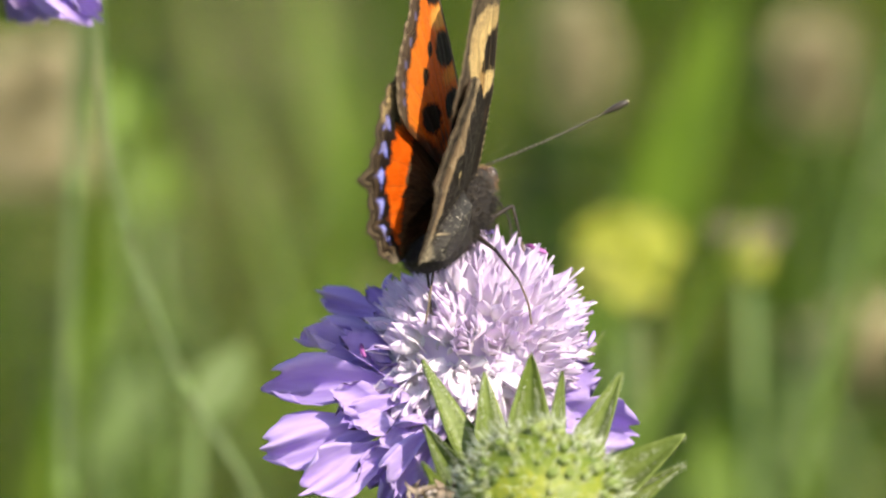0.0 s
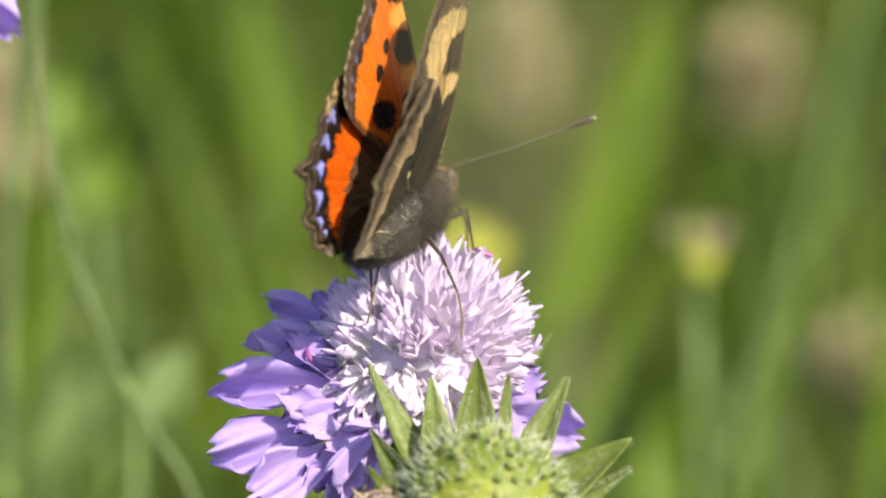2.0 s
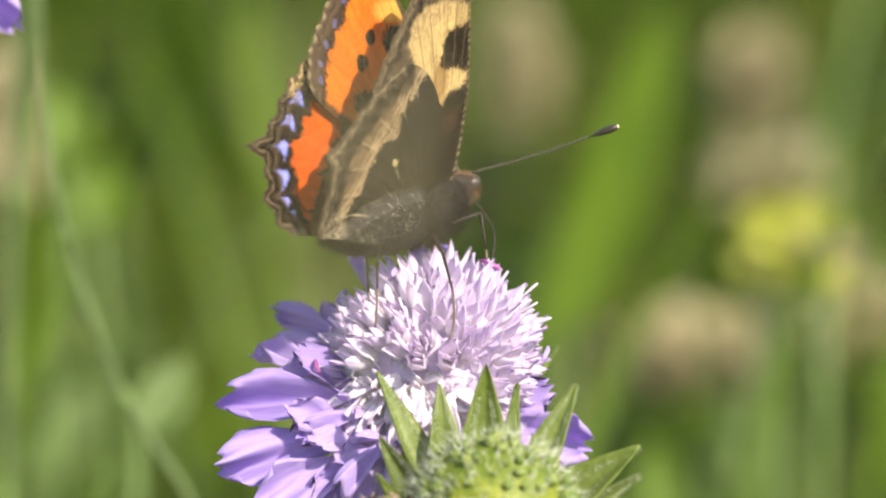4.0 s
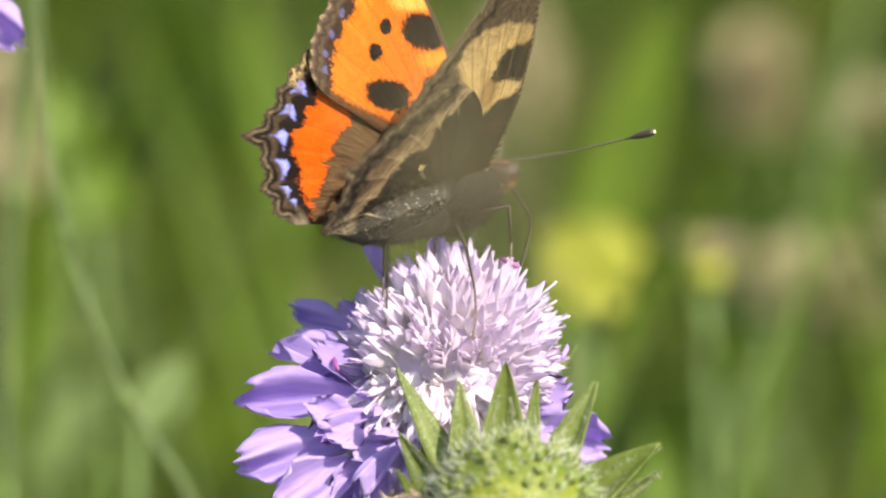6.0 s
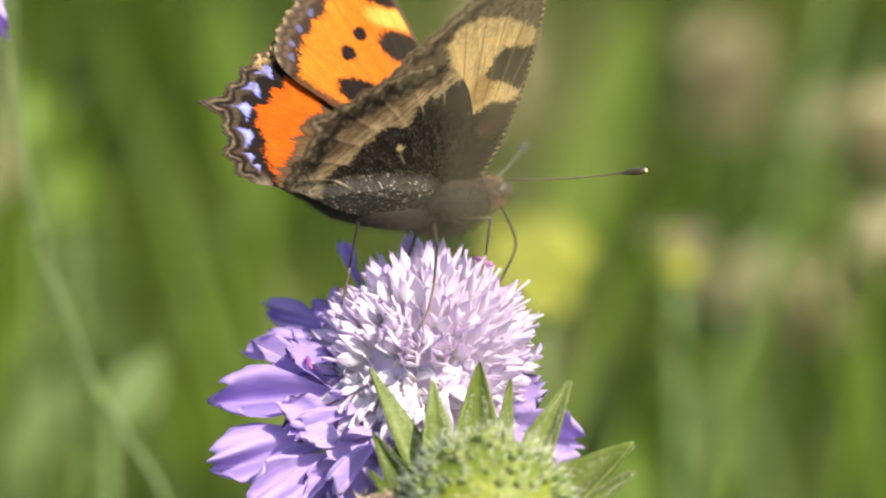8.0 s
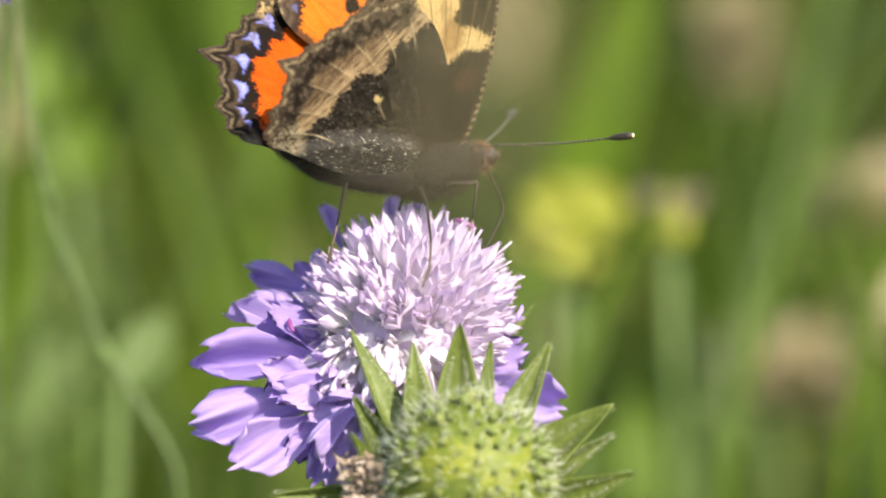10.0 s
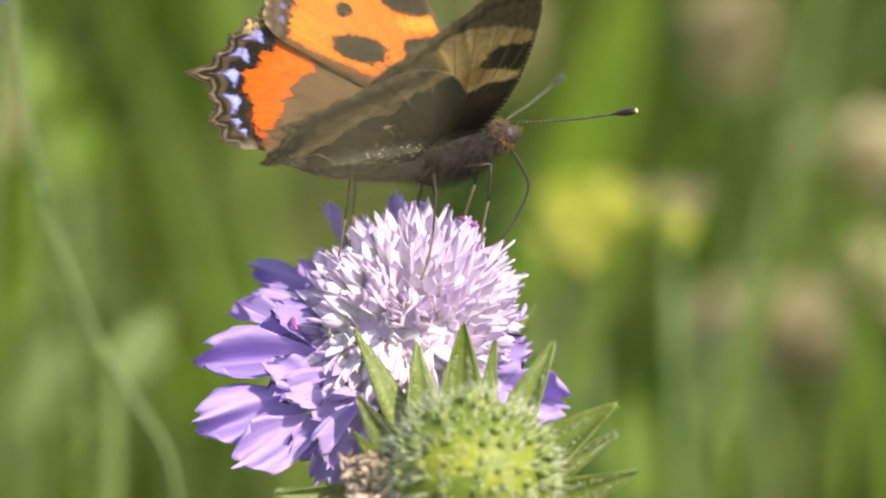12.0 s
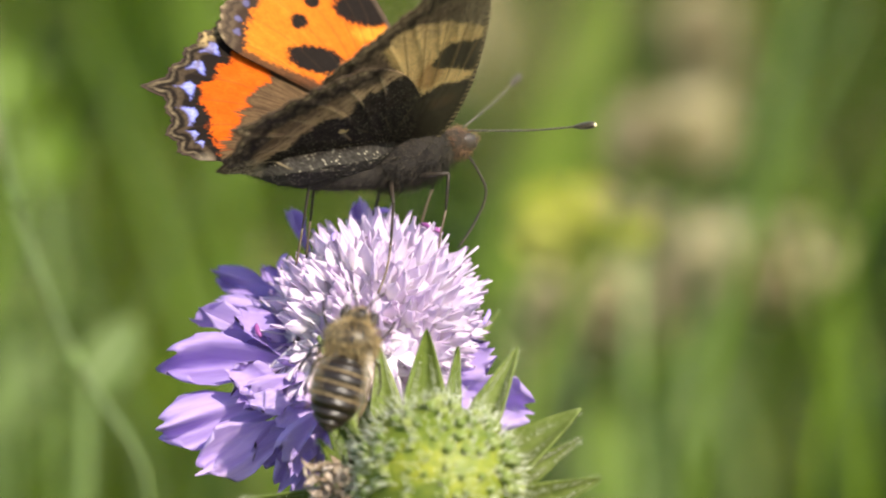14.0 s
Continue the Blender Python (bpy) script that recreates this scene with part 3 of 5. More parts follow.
# ---- scabious flowers ----
def floret_mesh(seed, size=1.0):
    """A small tubular floret with four or five blunt lobes round its mouth; its axis is z, in metres."""
    rng = random.Random(seed)
    bm = bmesh.new()
    prof = [(0.0, 0.26), (1.6, 0.34), (2.9, 0.52), (3.6, 0.66)]
    tube(bm, [(0, 0, z * MM * size) for z, r in prof], [r * MM * size for z, r in prof], 8)
    n = rng.choice((4, 4, 5))
    for i in range(n):
        a = 2 * math.pi * i / n + rng.uniform(-0.25, 0.25)
        out = Vector((math.cos(a), math.sin(a), 0))
        open_ = radians(rng.uniform(-4, 15))
        d = out * math.sin(open_) + Vector((0, 0, math.cos(open_)))
        nrm = Vector((0, 0, 1)) * math.sin(open_) - out * math.cos(open_)
        lobe(bm, out * 0.5 * MM * size + Vector((0, 0, 3.2 * MM * size)), d, nrm, rng.uniform(2.5, 3.9) * MM * size,
             rng.uniform(1.25, 1.9) * MM * size, 0.12, rng.uniform(-0.06, 0.08), 8, 0.03, 0.00006, seed * 10 + i, 0.95, across=4)
    return mesh_of("floret", bm, FLORET)


def lip_floret_mesh(seed):
    """A floret between disc and rays: a tube along z whose two outer lobes, towards x, are long and broad."""
    rng = random.Random(seed)
    bm = bmesh.new()
    tube(bm, smooth_path([(0, 0, 0), (0.2 * MM, 0, 1.6 * MM), (0.5 * MM, 0, 2.8 * MM)], 3), [0.0003 + 0.00008 * i for i in range(7)], 8)
    for k, (a, open_, long, wide) in enumerate(((-0.35, 34, 4.6, 1.9), (0.38, 32, 4.3, 1.8), (1.5, 28, 2.6, 1.2), (-1.5, 28, 2.6, 1.2), (3.1, 15, 2.3, 1.2))):
        a += rng.uniform(-0.2, 0.2)
        open_ = radians(open_ + rng.uniform(-10, 14))
        out = Vector((math.cos(a), math.sin(a), 0))
        d = out * math.sin(open_) + Vector((0, 0, math.cos(open_)))
        nrm = Vector((0, 0, 1)) * math.sin(open_) - out * math.cos(open_)
        lobe(bm, out * 0.6 * MM + Vector((0.3 * MM, 0, 2.5 * MM)), d, nrm, long * rng.uniform(0.85, 1.1) * MM, wide * rng.uniform(0.85, 1.15) * MM,
             rng.uniform(0.0, 0.35), rng.uniform(0.0, 0.25), 8, 0.05, 0.00007, seed * 7 + k, 1.9, across=6)
    return mesh_of("floret", bm, FLORET)


def ray_mesh(seed):
    """A large outer floret: a short tube along z that opens into one wide, crinkled, three-lobed lip along x and two small side lobes."""
    rng = random.Random(seed)
    bm = bmesh.new()
    tube(bm, smooth_path([(0, 0, 0), (1.2 * MM, 0, 0.2 * MM), (3.2 * MM, 0, 0.3 * MM)], 4), [0.0004 + 0.00006 * i for i in range(9)], 8)
    lobe(bm, (2.3 * MM, 0, 0.2 * MM), (1, rng.uniform(-0.1, 0.1), rng.uniform(-0.05, 0.06)), (-0.05, rng.uniform(-0.3, 0.3), 1),
         rng.uniform(8.2, 9.4) * MM, rng.uniform(4.0, 5.0) * MM, rng.uniform(-0.15, 0.3), rng.uniform(0.0, 0.10), 20, rng.uniform(0.08, 0.11), 0.00008, seed * 5, 1.0, rng.uniform(0.06, 0.12), 24, rng.choice((-0.14, 0.16)))
    for s in (-1, 1):
        lobe(bm, (2.7 * MM, s * 0.4 * MM, 0.4 * MM), (0.75, s * 0.75, 0.45), (-0.3, 0, 1), rng.uniform(4.2, 5.8) * MM, rng.uniform(2.4, 3.2) * MM,
             0.2, 0.1, 8, 0.05, 0.00007, seed + 50 + s, 1.1, 0.12, 6, 0.1)
    return mesh_of("ray_floret", bm, RAY)


def stamen_mesh(seed, tip):
    rng = random.Random(seed)
    bm = bmesh.new()
    k = rng.uniform(-0.5, 0.5)
    pts = smooth_path([(0, 0, 0), (0.1 * MM, 0.05 * MM, 2.0 * MM), (k * MM, 0.2 * MM, 4.2 * MM)], 5)
    tube(bm, pts, 0.00007, 5)
    end = pts[-1]
    tube(bm, [end + Vector((-0.75, 0, -0.05)) * MM, end + Vector((-0.3, 0.05, 0.06)) * MM, end + Vector((0.3, 0, 0.06)) * MM, end + Vector((0.8, 0, -0.08)) * MM],
         [0.00010, 0.00019, 0.00019, 0.00009], 7)
    data = mesh_of("stamen", bm, FILAMENT)
    data.materials.append(tip)
    for p in data.polygons[-23:]:
        p.material_index = 1
    return data


FLORETS = [floret_mesh(s) for s in (1, 2, 3, 4, 5, 6)]
OUTER_FLORETS = [lip_floret_mesh(s) for s in (21, 22, 23, 24)]
RAYS = [ray_mesh(s) for s in (31, 32, 33, 34, 35)]
STAMENS = [stamen_mesh(s, ANTHER) for s in (1, 2, 3)]
PINK_STAMENS = [stamen_mesh(s, ANTHER_PINK) for s in (4, 5)]


def style_mesh(seed):
    """A pale thread that stands out of a floret, with a small knob."""
    rng = random.Random(seed)
    bm = bmesh.new()
    pts = smooth_path([(0, 0, 0), (0.1 * MM, 0, 3.4 * MM), (rng.uniform(-0.5, 0.5) * MM, rng.uniform(-0.3, 0.3) * MM, rng.uniform(5.9, 7.4) * MM)], 5)
    tube(bm, pts, [0.00006] * (len(pts) - 2) + [0.00010, 0.00008], 6)
    return mesh_of("style", bm, FILAMENT)


STYLES = [style_mesh(s) for s in (1, 2, 3, 4)]


def lip_pose(base, tip, spin, wide):
    """The pose of an outer floret whose tube starts at base and whose lip ends at tip; spin turns it about its length."""
    along = tip - base
    size = along.length / (11.0 * MM)
    x = along.normalized()
    face = Matrix.Rotation(radians(spin), 3, x) @ (-AWAY * 0.8 + RISE * 0.6)
    z = (face - x * face.dot(x)).normalized()
    m = Matrix((x, z.cross(x), z)).transposed().to_4x4()
    return Matrix.Translation(base) @ m @ Matrix.Diagonal((size, size * wide, size, 1))


def scabious(label, head, tilt, lean, rays, seed, turn=0.0, count=225):
    """A flower on its stem, its foot on the ground below; rays: base, tip (right, up and away in mm from the head), width and spin of each outer floret."""
    rng = random.Random(seed)
    foot = Vector((head.x, head.y + 0.02, 0.0))
    ob = thing("scabious_flower", label, "flower", Matrix.Translation(foot), "scabious flowers")
    turned = Matrix.Translation(head - foot) @ pose(0, 0, 0, tilt, lean, turn)
    back = turned @ Vector((0, 0, -1.0 * MM))
    low = turned @ Vector((0, 0, -30 * MM))
    part("stem", tube(bmesh.new(), smooth_path([(0, 0, 0), (low.x * 0.7, low.y * 0.5, low.z * 0.55), low, back], 8), 0.0009, 10), STEM, ob)
    bm = bmesh.new()
    ellipsoid(bm, (0, 0, 0), (3.9 * MM, 3.9 * MM, 3.9 * MM))
    bm.transform(turned)
    part("receptacle", bm, CALYX, ob, "brownish green receptacle between the florets")
    bm = bmesh.new()
    ellipsoid(bm, (0, 0, 1.2 * MM), (6.1 * MM, 6.1 * MM, 5.7 * MM), u=36, v=24)
    for p in bm.verts:
        p.co += Vector([rng.uniform(-0.4, 0.4) for _ in range(3)]) * MM
    bm.transform(turned)
    part("floret_bed", bm, FLORET, ob, "pale close-set tubes of the florets")
    n = count
    for i in range(n):
        polar = math.acos(1 - (1 - math.cos(radians(104))) * (i + 0.5) / n)
        az = i * 2.39996 + rng.uniform(-0.14, 0.14)
        polar += rng.uniform(-0.06, 0.06)
        d = Vector((math.sin(polar) * math.cos(az), math.sin(polar) * math.sin(az), math.cos(polar)))
        root = d * 3.5 * MM
        out = (d + Vector((0, 0, 0.06)) + Vector([rng.uniform(-0.11, 0.11) for _ in range(3)])).normalized()
        size = rng.uniform(0.86, 1.06) * (1.0 - 0.15 * math.sin(polar) - 0.28 * max(0.0, math.cos(az)) * max(0.0, min(1.0, (polar - 1.0) / 0.7)))
        m = aim(out, root, rng.uniform(0, 6.28))
        if polar > 1.25 and math.cos(az) < 0.3:
            side = Vector((-math.sin(az), math.cos(az), 0))
            low = side.cross(out)
            low = low if low.z < 0 else -low
            m = Matrix((low, out.cross(low), out)).transposed().to_4x4()
            m = Matrix.Translation(root) @ m @ Matrix.Rotation(rng.uniform(-0.4, 0.4), 4, "Z")
            mesh = rng.choice(OUTER_FLORETS)
        else:
            mesh = rng.choice(FLORETS)
        piece("floret", mesh, turned @ m @ Matrix.Diagonal((size, size, size, 1)), ob)
        if rng.random() < 0.16 and polar < 1.0:
            piece("style", rng.choice(STYLES), turned @ aim(out, root, rng.uniform(0, 6.28)), ob)
        if rng.random() < 0.07 and polar < 1.3:
            size = rng.uniform(0.85, 1.25)
            piece("stamen", rng.choice(STAMENS), turned @ aim((out + Vector([rng.uniform(-0.25, 0.25) for _ in range(3)])), root + d * 2.0 * MM, rng.uniform(0, 6.28))
                  @ Matrix.Diagonal((size, size, size, 1)), ob)
    for u, v, w in ((-8.6, 1.0, -3.4), (4.0, 8.7, -1.5), (4.4, 8.6, -1.0)):
        d = (Vector((u, 0, 0)) + RISE * v + AWAY * w).normalized()
        piece("stamen", rng.choice(PINK_STAMENS), Matrix.Translation(head - foot) @ aim(d, d * 5.4 * MM, rng.uniform(0, 6.28)), ob, "stamen with a pink-purple anther")
    for k, (base, tip, wide, spin) in enumerate(rays):
        ends = [head - foot + (Vector((e[0], 0, 0)) + RISE * e[1] + AWAY * e[2]) * MM for e in (base, tip)]
        piece("ray_floret", RAYS[k % len(RAYS)], lip_pose(*ends, spin, wide), ob, "violet outer floret with a wide lip")
    for k in range(9):
        a = 2 * math.pi * k / 9
        bm = bmesh.new()
        lobe(bm, (2.2 * MM * math.cos(a), 2.2 * MM * math.sin(a), -3.6 * MM), (math.cos(a), math.sin(a), -0.45), (0, 0, 1), 7.5 * MM, 2.4 * MM, 0.2, 0.15, 8, 0.01, 0.0002, k, 1.3, fold=0.15)
        bm.transform(turned)
        part("bract", bm, BRACT, ob)
    start, end = [head - foot + (Vector((u, 0, 0)) + RISE * v + AWAY * w) * MM for u, v, w in ((4.5, -4.2, 5.0), (9.4, 2.4, 7.5))]
    part("bract", lobe(bmesh.new(), start, end - start, -AWAY + Vector((0.4, 0, 0)), (end - start).length, 1.5 * MM, 0.1, 0.0, 12, 0.01, 0.0002, 5, -1, fold=0.3, across=6), BRACT, ob)
    return ob


HEAD_PLACE = spot(-1.9, -9.5, 4.0)
flower = scabious("pale lilac scabious flower with violet outer florets on a thin stem", HEAD_PLACE, 4, 3, [
    ((-4.5, 2.3, 4.0), (-12.6, 4.9, 5.5), 0.72, -35), ((-4.2, -0.4, 1.0), (-13.4, 2.1, -1.0), 0.42, 10), ((-4.2, -0.9, -1.0), (-12.4, 1.1, -3.0), 0.50, 25),
    ((-4.2, 0.8, 2.0), (-12.0, 3.2, 1.0), 0.60, -15), ((-3.6, -1.9, -2.0), (-15.6, -1.2, -4.0), 0.90, -10), ((-3.4, -3.4, -3.0), (-15.9, -6.9, -6.0), 0.85, -38),
    ((-3.0, -4.2, -4.0), (-12.4, -9.4, -8.0), 0.85, -20), ((-2.2, -4.0, -4.5), (-7.2, -10.6, -8.0), 0.90, -10), ((-2.2, -3.5, -5.0), (-7.2, -7.3, -9.5), 0.65, 15),
    ((1.5, -2.4, 0.0), (11.6, -5.2, 1.0), 1.05, 40), ((-0.9, 4.5, 3.0), (-1.7, 10.8, 3.5), 0.75, 0), ((-4.5, 5.0, 5.0), (-6.8, 10.0, 6.0), 0.45, 30),
    ((-3.8, -0.6, 0.5), (-9.8, 0.2, -3.5), 0.60, -10), ((-3.4, -2.2, -3.0), (-9.6, -3.0, -6.5), 0.60, 10), ((2.5, -3.5, -1.0), (9.0, -7.0, -3.0), 0.70, -15)], 5)
SIDE_PLACE = spot(-45.5, 27.0, 16)
side_flower = scabious("violet scabious flower standing behind the pale one", SIDE_PLACE, 20, 12,
                       [((3.4 * math.cos(a), -2.0, 3.4 * math.sin(a)), (12.5 * math.cos(a), -9.6, 12.5 * math.sin(a)), 0.8, 30) for a in (0.5 * i - 0.5 for i in range(12))], 9, 20, 150)


# ---- green seed head ----
def fruit_mesh(seed):
    """One ripening fruit: a ribbed cup with a dark mouth and a ring of short bristles."""
    rng = random.Random(seed)
    bm = bmesh.new()
    prof = [(-0.6, 0.34), (0.1, 0.46), (0.55, 0.56), (0.75, 0.50), (0.62, 0.30), (0.35, 0.12)]
    tube(bm, [(0, 0, z * MM) for z, r in prof], [r * MM for z, r in prof], 8)
    for p in bm.verts:
        a = math.atan2(p.co.y, p.co.x)
        star = math.cos(4 * a + 0.3)
        p.co.x *= 1 + 0.22 * star + rng.uniform(-0.06, 0.06)
        p.co.y *= 1 + 0.22 * star + rng.uniform(-0.06, 0.06)
        if p.co.z > 0.0005 and math.hypot(p.co.x, p.co.y) > 0.0004:
            p.co.z += max(0, star) * rng.uniform(0.1, 0.4) * MM
    return mesh_of("fruit", bm, FRUIT)


def seed_head(place, tilt, lean):
    rng = random.Random(77)
    foot = Vector((place.x + 0.01, place.y + 0.03, 0.0))
    ob = thing("scabious_seed_head", "round green bristly scabious seed head with star of pointed bracts", "seed head", Matrix.Translation(foot))
    m = Matrix.Translation(place - foot) @ pose(0, 0, 0, tilt, lean, 0)
    part("stem", tube(bmesh.new(), smooth_path([(0, 0, 0), m @ Vector((0, -60 * MM, -40 * MM)), m @ Vector((0, 0, -7 * MM)), m @ Vector((0, 0, -2 * MM))], 8), 0.0010, 10), STEM, ob)
    bm = bmesh.new()
    ellipsoid(bm, (0, 0, 0), (5.7 * MM, 5.7 * MM, 5.3 * MM), u=28, v=18)
    bm.transform(m)
    part("dome", bm, HEAD_GREEN, ob, "yellow-green dome")
    fruits = [fruit_mesh(s) for s in (1, 2, 3, 4)]
    n = 150
    places = []
    for i in range(n):
        polar = math.acos(1 - (1 - math.cos(radians(100))) * (i + 0.5) / n)
        az = i * 2.39996 + rng.uniform(-0.12, 0.12)
        polar += rng.uniform(-0.05, 0.05)
        d = Vector((math.sin(polar) * math.cos(az), math.sin(polar) * math.sin(az), math.cos(polar)))
        root = Vector((d.x * 5.7, d.y * 5.7, d.z * 5.3)) * MM
        size = rng.uniform(0.5, 1.0) * (0.5 + 0.35 * min(1, polar / 0.9))
        piece("fruit", rng.choice(fruits), m @ aim(d + Vector([rng.uniform(-0.15, 0.15) for _ in range(3)]), root, rng.uniform(0, 6)) @ Matrix.Diagonal((size, size, size, 1)), ob)
        for _ in range(9 if polar > 1.0 else 7):
            j = Vector([rng.uniform(-0.6, 0.6) for _ in range(3)]) * MM
            places.append((m @ (root + j), m.to_3x3() @ (d + Vector([rng.uniform(-0.4, 0.4) for _ in range(3)]))))
    tagged(part("hairs", spikes(places, 1.45 * MM, 0.00004, rng), BRISTLE, ob, "fine whitish bristles"), kind="stuff")
    # base and tip, right, up and away in mm from the dome's centre; width, twist
    for k, (base, tip, width, twist) in enumerate((
        ((-4.4, 2.6, 3.5), (-8.35, 10.3, 6.0), 2.5, 38), ((-5.2, 0.8, 3.0), (-8.2, 5.8, 2.5), 2.1, -20), ((-3.3, 3.6, 3.5), (-3.9, 9.5, 4.5), 2.2, 15),
        ((-0.7, 4.2, 4.0), (-0.6, 10.9, 5.0), 2.8, 8), ((1.2, 4.6, 4.0), (1.57, 9.5, 5.5), 1.2, 35),
        ((3.1, 3.6, 3.5), (6.05, 9.5, 4.0), 2.2, -15), ((4.0, 0.6, 3.5), (10.7, 5.0, 3.0), 2.8, -22), ((4.6, -0.9, 3.5), (10.6, 3.1, 2.5), 1.5, 30),
        ((5.0, -2.4, 3.0), (12.0, 0.3, 1.5), 2.2, 10), ((-6.2, -1.6, 3.5), (-14.2, -1.3, 3.0), 1.7, -35), ((-5.9, -0.2, 2.0), (-8.5, 3.2, 0.5), 1.0, 20),
        ((4.4, -3.8, 3.0), (10.6, -6.4, 2.0), 2.2, 0), ((2.4, -4.8, 3.0), (5.6, -11.2, 2.0), 2.4, 20), ((-1.0, -5.0, 3.0), (-1.6, -12.0, 2.0), 2.4, -20),
        ((-3.8, -4.0, 3.0), (-8.6, -9.4, 2.0), 2.4, 10), ((-5.2, -2.6, 3.0), (-12.4, -5.6, 2.0), 2.0, -20),
    )):
        start, end = [place - foot + (Vector((e[0], 0, 0)) + RISE * e[1] + AWAY * e[2]) * MM for e in (base, tip)]
        d = (end - start).normalized()
        length = (end - start).length
        nrm = Matrix.Rotation(radians(twist), 3, d) @ (-AWAY + RISE * 0.25)
        nrm = (nrm - d * nrm.dot(d)).normalized()
        bm = bmesh.new()
        lobe(bm, start, d, nrm, length, width * (1.45 if k < 6 else 1.75) * MM, 0.10, rng.uniform(-0.08, 0.04), 14, 0.010, 0.00022, k, -1, fold=0.3 if k < 6 else 0.2, across=8)
        b = part("bract", bm, BRACT, ob)
        side = d.cross(nrm).normalized()
        edge = []
        for i in range(220):
            t, s = rng.uniform(0.05, 0.98), rng.choice((-1, 1))
            w = width * min(1, 0.6 + 1.6 * t) * (1 - t) ** 0.85
            root = start + d * t * length + side * s * w * 0.5 * MM * rng.uniform(0.4, 1.0)
            edge.append((root, side * s + nrm * rng.uniform(0.1, 0.9)))
        tagged(part("hairs", spikes(edge, 0.40 * MM, 0.000016, rng, 0.5), BRISTLE, b), kind="stuff")
    # withered petals at the lower side
    bm = bmesh.new()
    for i in range(150):
        c = Vector((rng.uniform(-8.6, -5.6), rng.uniform(-2.2, 1.2), rng.uniform(-2.0, 1.6))) * MM
        d = Vector([rng.uniform(-1, 1) for _ in range(3)])
        lobe(bm, c, d, d.orthogonal(), rng.uniform(0.6, 1.5) * MM, rng.uniform(0.3, 0.7) * MM, 0.6, 0.7, 4, 0.14, 0.00006, i, 1.2, across=3)
    bm.transform(m)
    part("withered_petals", bm, WITHERED, ob, "crumpled dry brownish petals")
    return ob


SEED_PLACE = spot(2.27, -18.84, -13.0)
seedy = seed_head(SEED_PLACE, 76, 0)


# ---- butterfly ----
def value_noise(x, y, scale, seed):
    """Smooth noise from 0 to 1 over arrays of places in mm."""
    rng = np.random.RandomState(seed)
    table = rng.rand(64, 64)
    u, v = x * scale + 500, y * scale + 500
    i, j = np.floor(u).astype(int), np.floor(v).astype(int)
    a, b = u - i, v - j
    a, b = a * a * (3 - 2 * a), b * b * (3 - 2 * b)
    g = lambda p, q: table[p % 64, q % 64]
    return (g(i, j) * (1 - a) + g(i + 1, j) * a) * (1 - b) + (g(i, j + 1) * (1 - a) + g(i + 1, j + 1) * a) * b


def line_distance(x, y, line):
    """The distance of places from a polyline, and how far along it the nearest place lies, in mm."""
    best, along, run = np.full(x.shape, 1e9), np.zeros(x.shape), 0.0
    for (ax, ay), (bx, by) in zip(line, line[1:]):
        dx, dy = bx - ax, by - ay
        size = math.hypot(dx, dy)
        t = np.clip(((x - ax) * dx + (y - ay) * dy) / size ** 2, 0, 1)
        d = np.hypot(x - ax - t * dx, y - ay - t * dy)
        near = d < best
        best, along = np.where(near, d, best), np.where(near, run + t * size, along)
        run += size
    return best, along


def soft(v, edge, width):
    return np.clip((v - edge) / width + 0.5, 0, 1)


def paint(colour, mask, tone):
    return colour * (1 - mask[..., None]) + np.array(tone) * mask[..., None]


BLACK, BROWN, ORANGE, RED = (0.016, 0.011, 0.008), (0.060, 0.034, 0.018), (0.80, 0.165, 0.014), (0.76, 0.115, 0.006)
GOLD, CREAM = (0.88, 0.40, 0.045), (0.72, 0.54, 0.23)
MARGIN, SOOT, TAN = (0.17, 0.115, 0.07), (0.015, 0.011, 0.009), (0.50, 0.38, 0.22)
FORE_OUTER = [(0.8, 21.8), (-1.2, 20.9), (-3.2, 19.2), (-5.0, 17.5), (-6.8, 16.0), (-8.3, 14.6), (-9.2, 13.2), (-9.4, 11.8)]
FORE_INNER = [(-9.4, 11.8), (-8.7, 10.4), (-7.4, 9.1), (-5.6, 7.6), (-3.5, 5.9), (-0.6, 1.6)]
FORE_COSTA = [(3.0, -0.4), (3.8, 2.0), (4.05, 4.5), (4.0, 8.0), (3.8, 11.0), (3.5, 13.5), (2.8, 17.5), (1.8, 20.4), (0.8, 21.8)]
HIND_OUTER = [(-6.5, 13.9), (-8.2, 13.8), (-10.0, 13.2), (-11.6, 12.3), (-13.1, 11.2), (-14.4, 10.3), (-15.1, 9.6), (-15.1, 8.4), (-15.2, 7.2), (-15.7, 6.0), (-15.7, 4.8), (-15.5, 3.6), (-14.9, 2.8)]
HIND_FRONT = [(0.6, 1.6), (0.3, 5.0), (-0.9, 9.0), (-3.2, 12.2), (-6.5, 13.9)]
HIND_INNER = [(-14.9, 2.8), (-13.1, 2.1), (-11.3, 1.4), (-8.0, 0.1), (-4.6, -1.0), (-0.6, -1.7)]
TAIL = (-15.1, 9.6)


def scallop(fore, along, tail):
    """How far the margin stands out, in mm, at a distance along it."""
    if fore:
        return 0.11 * math.sin(along * 2 * math.pi / 1.9) + 0.08 * math.sin(along * 9.1) + 0.7 * math.exp(-((along - 3.4) / 1.1) ** 2)
    off = along - tail
    bulge = 1.1 * math.exp(-(abs(off) / 0.62) ** 1.5)
    return 0.20 * math.cos(off * 2 * math.pi / 1.95) + bulge + 0.07 * math.sin(along * 11.0) + 0.05 * math.sin(along * 17.3 + 1)


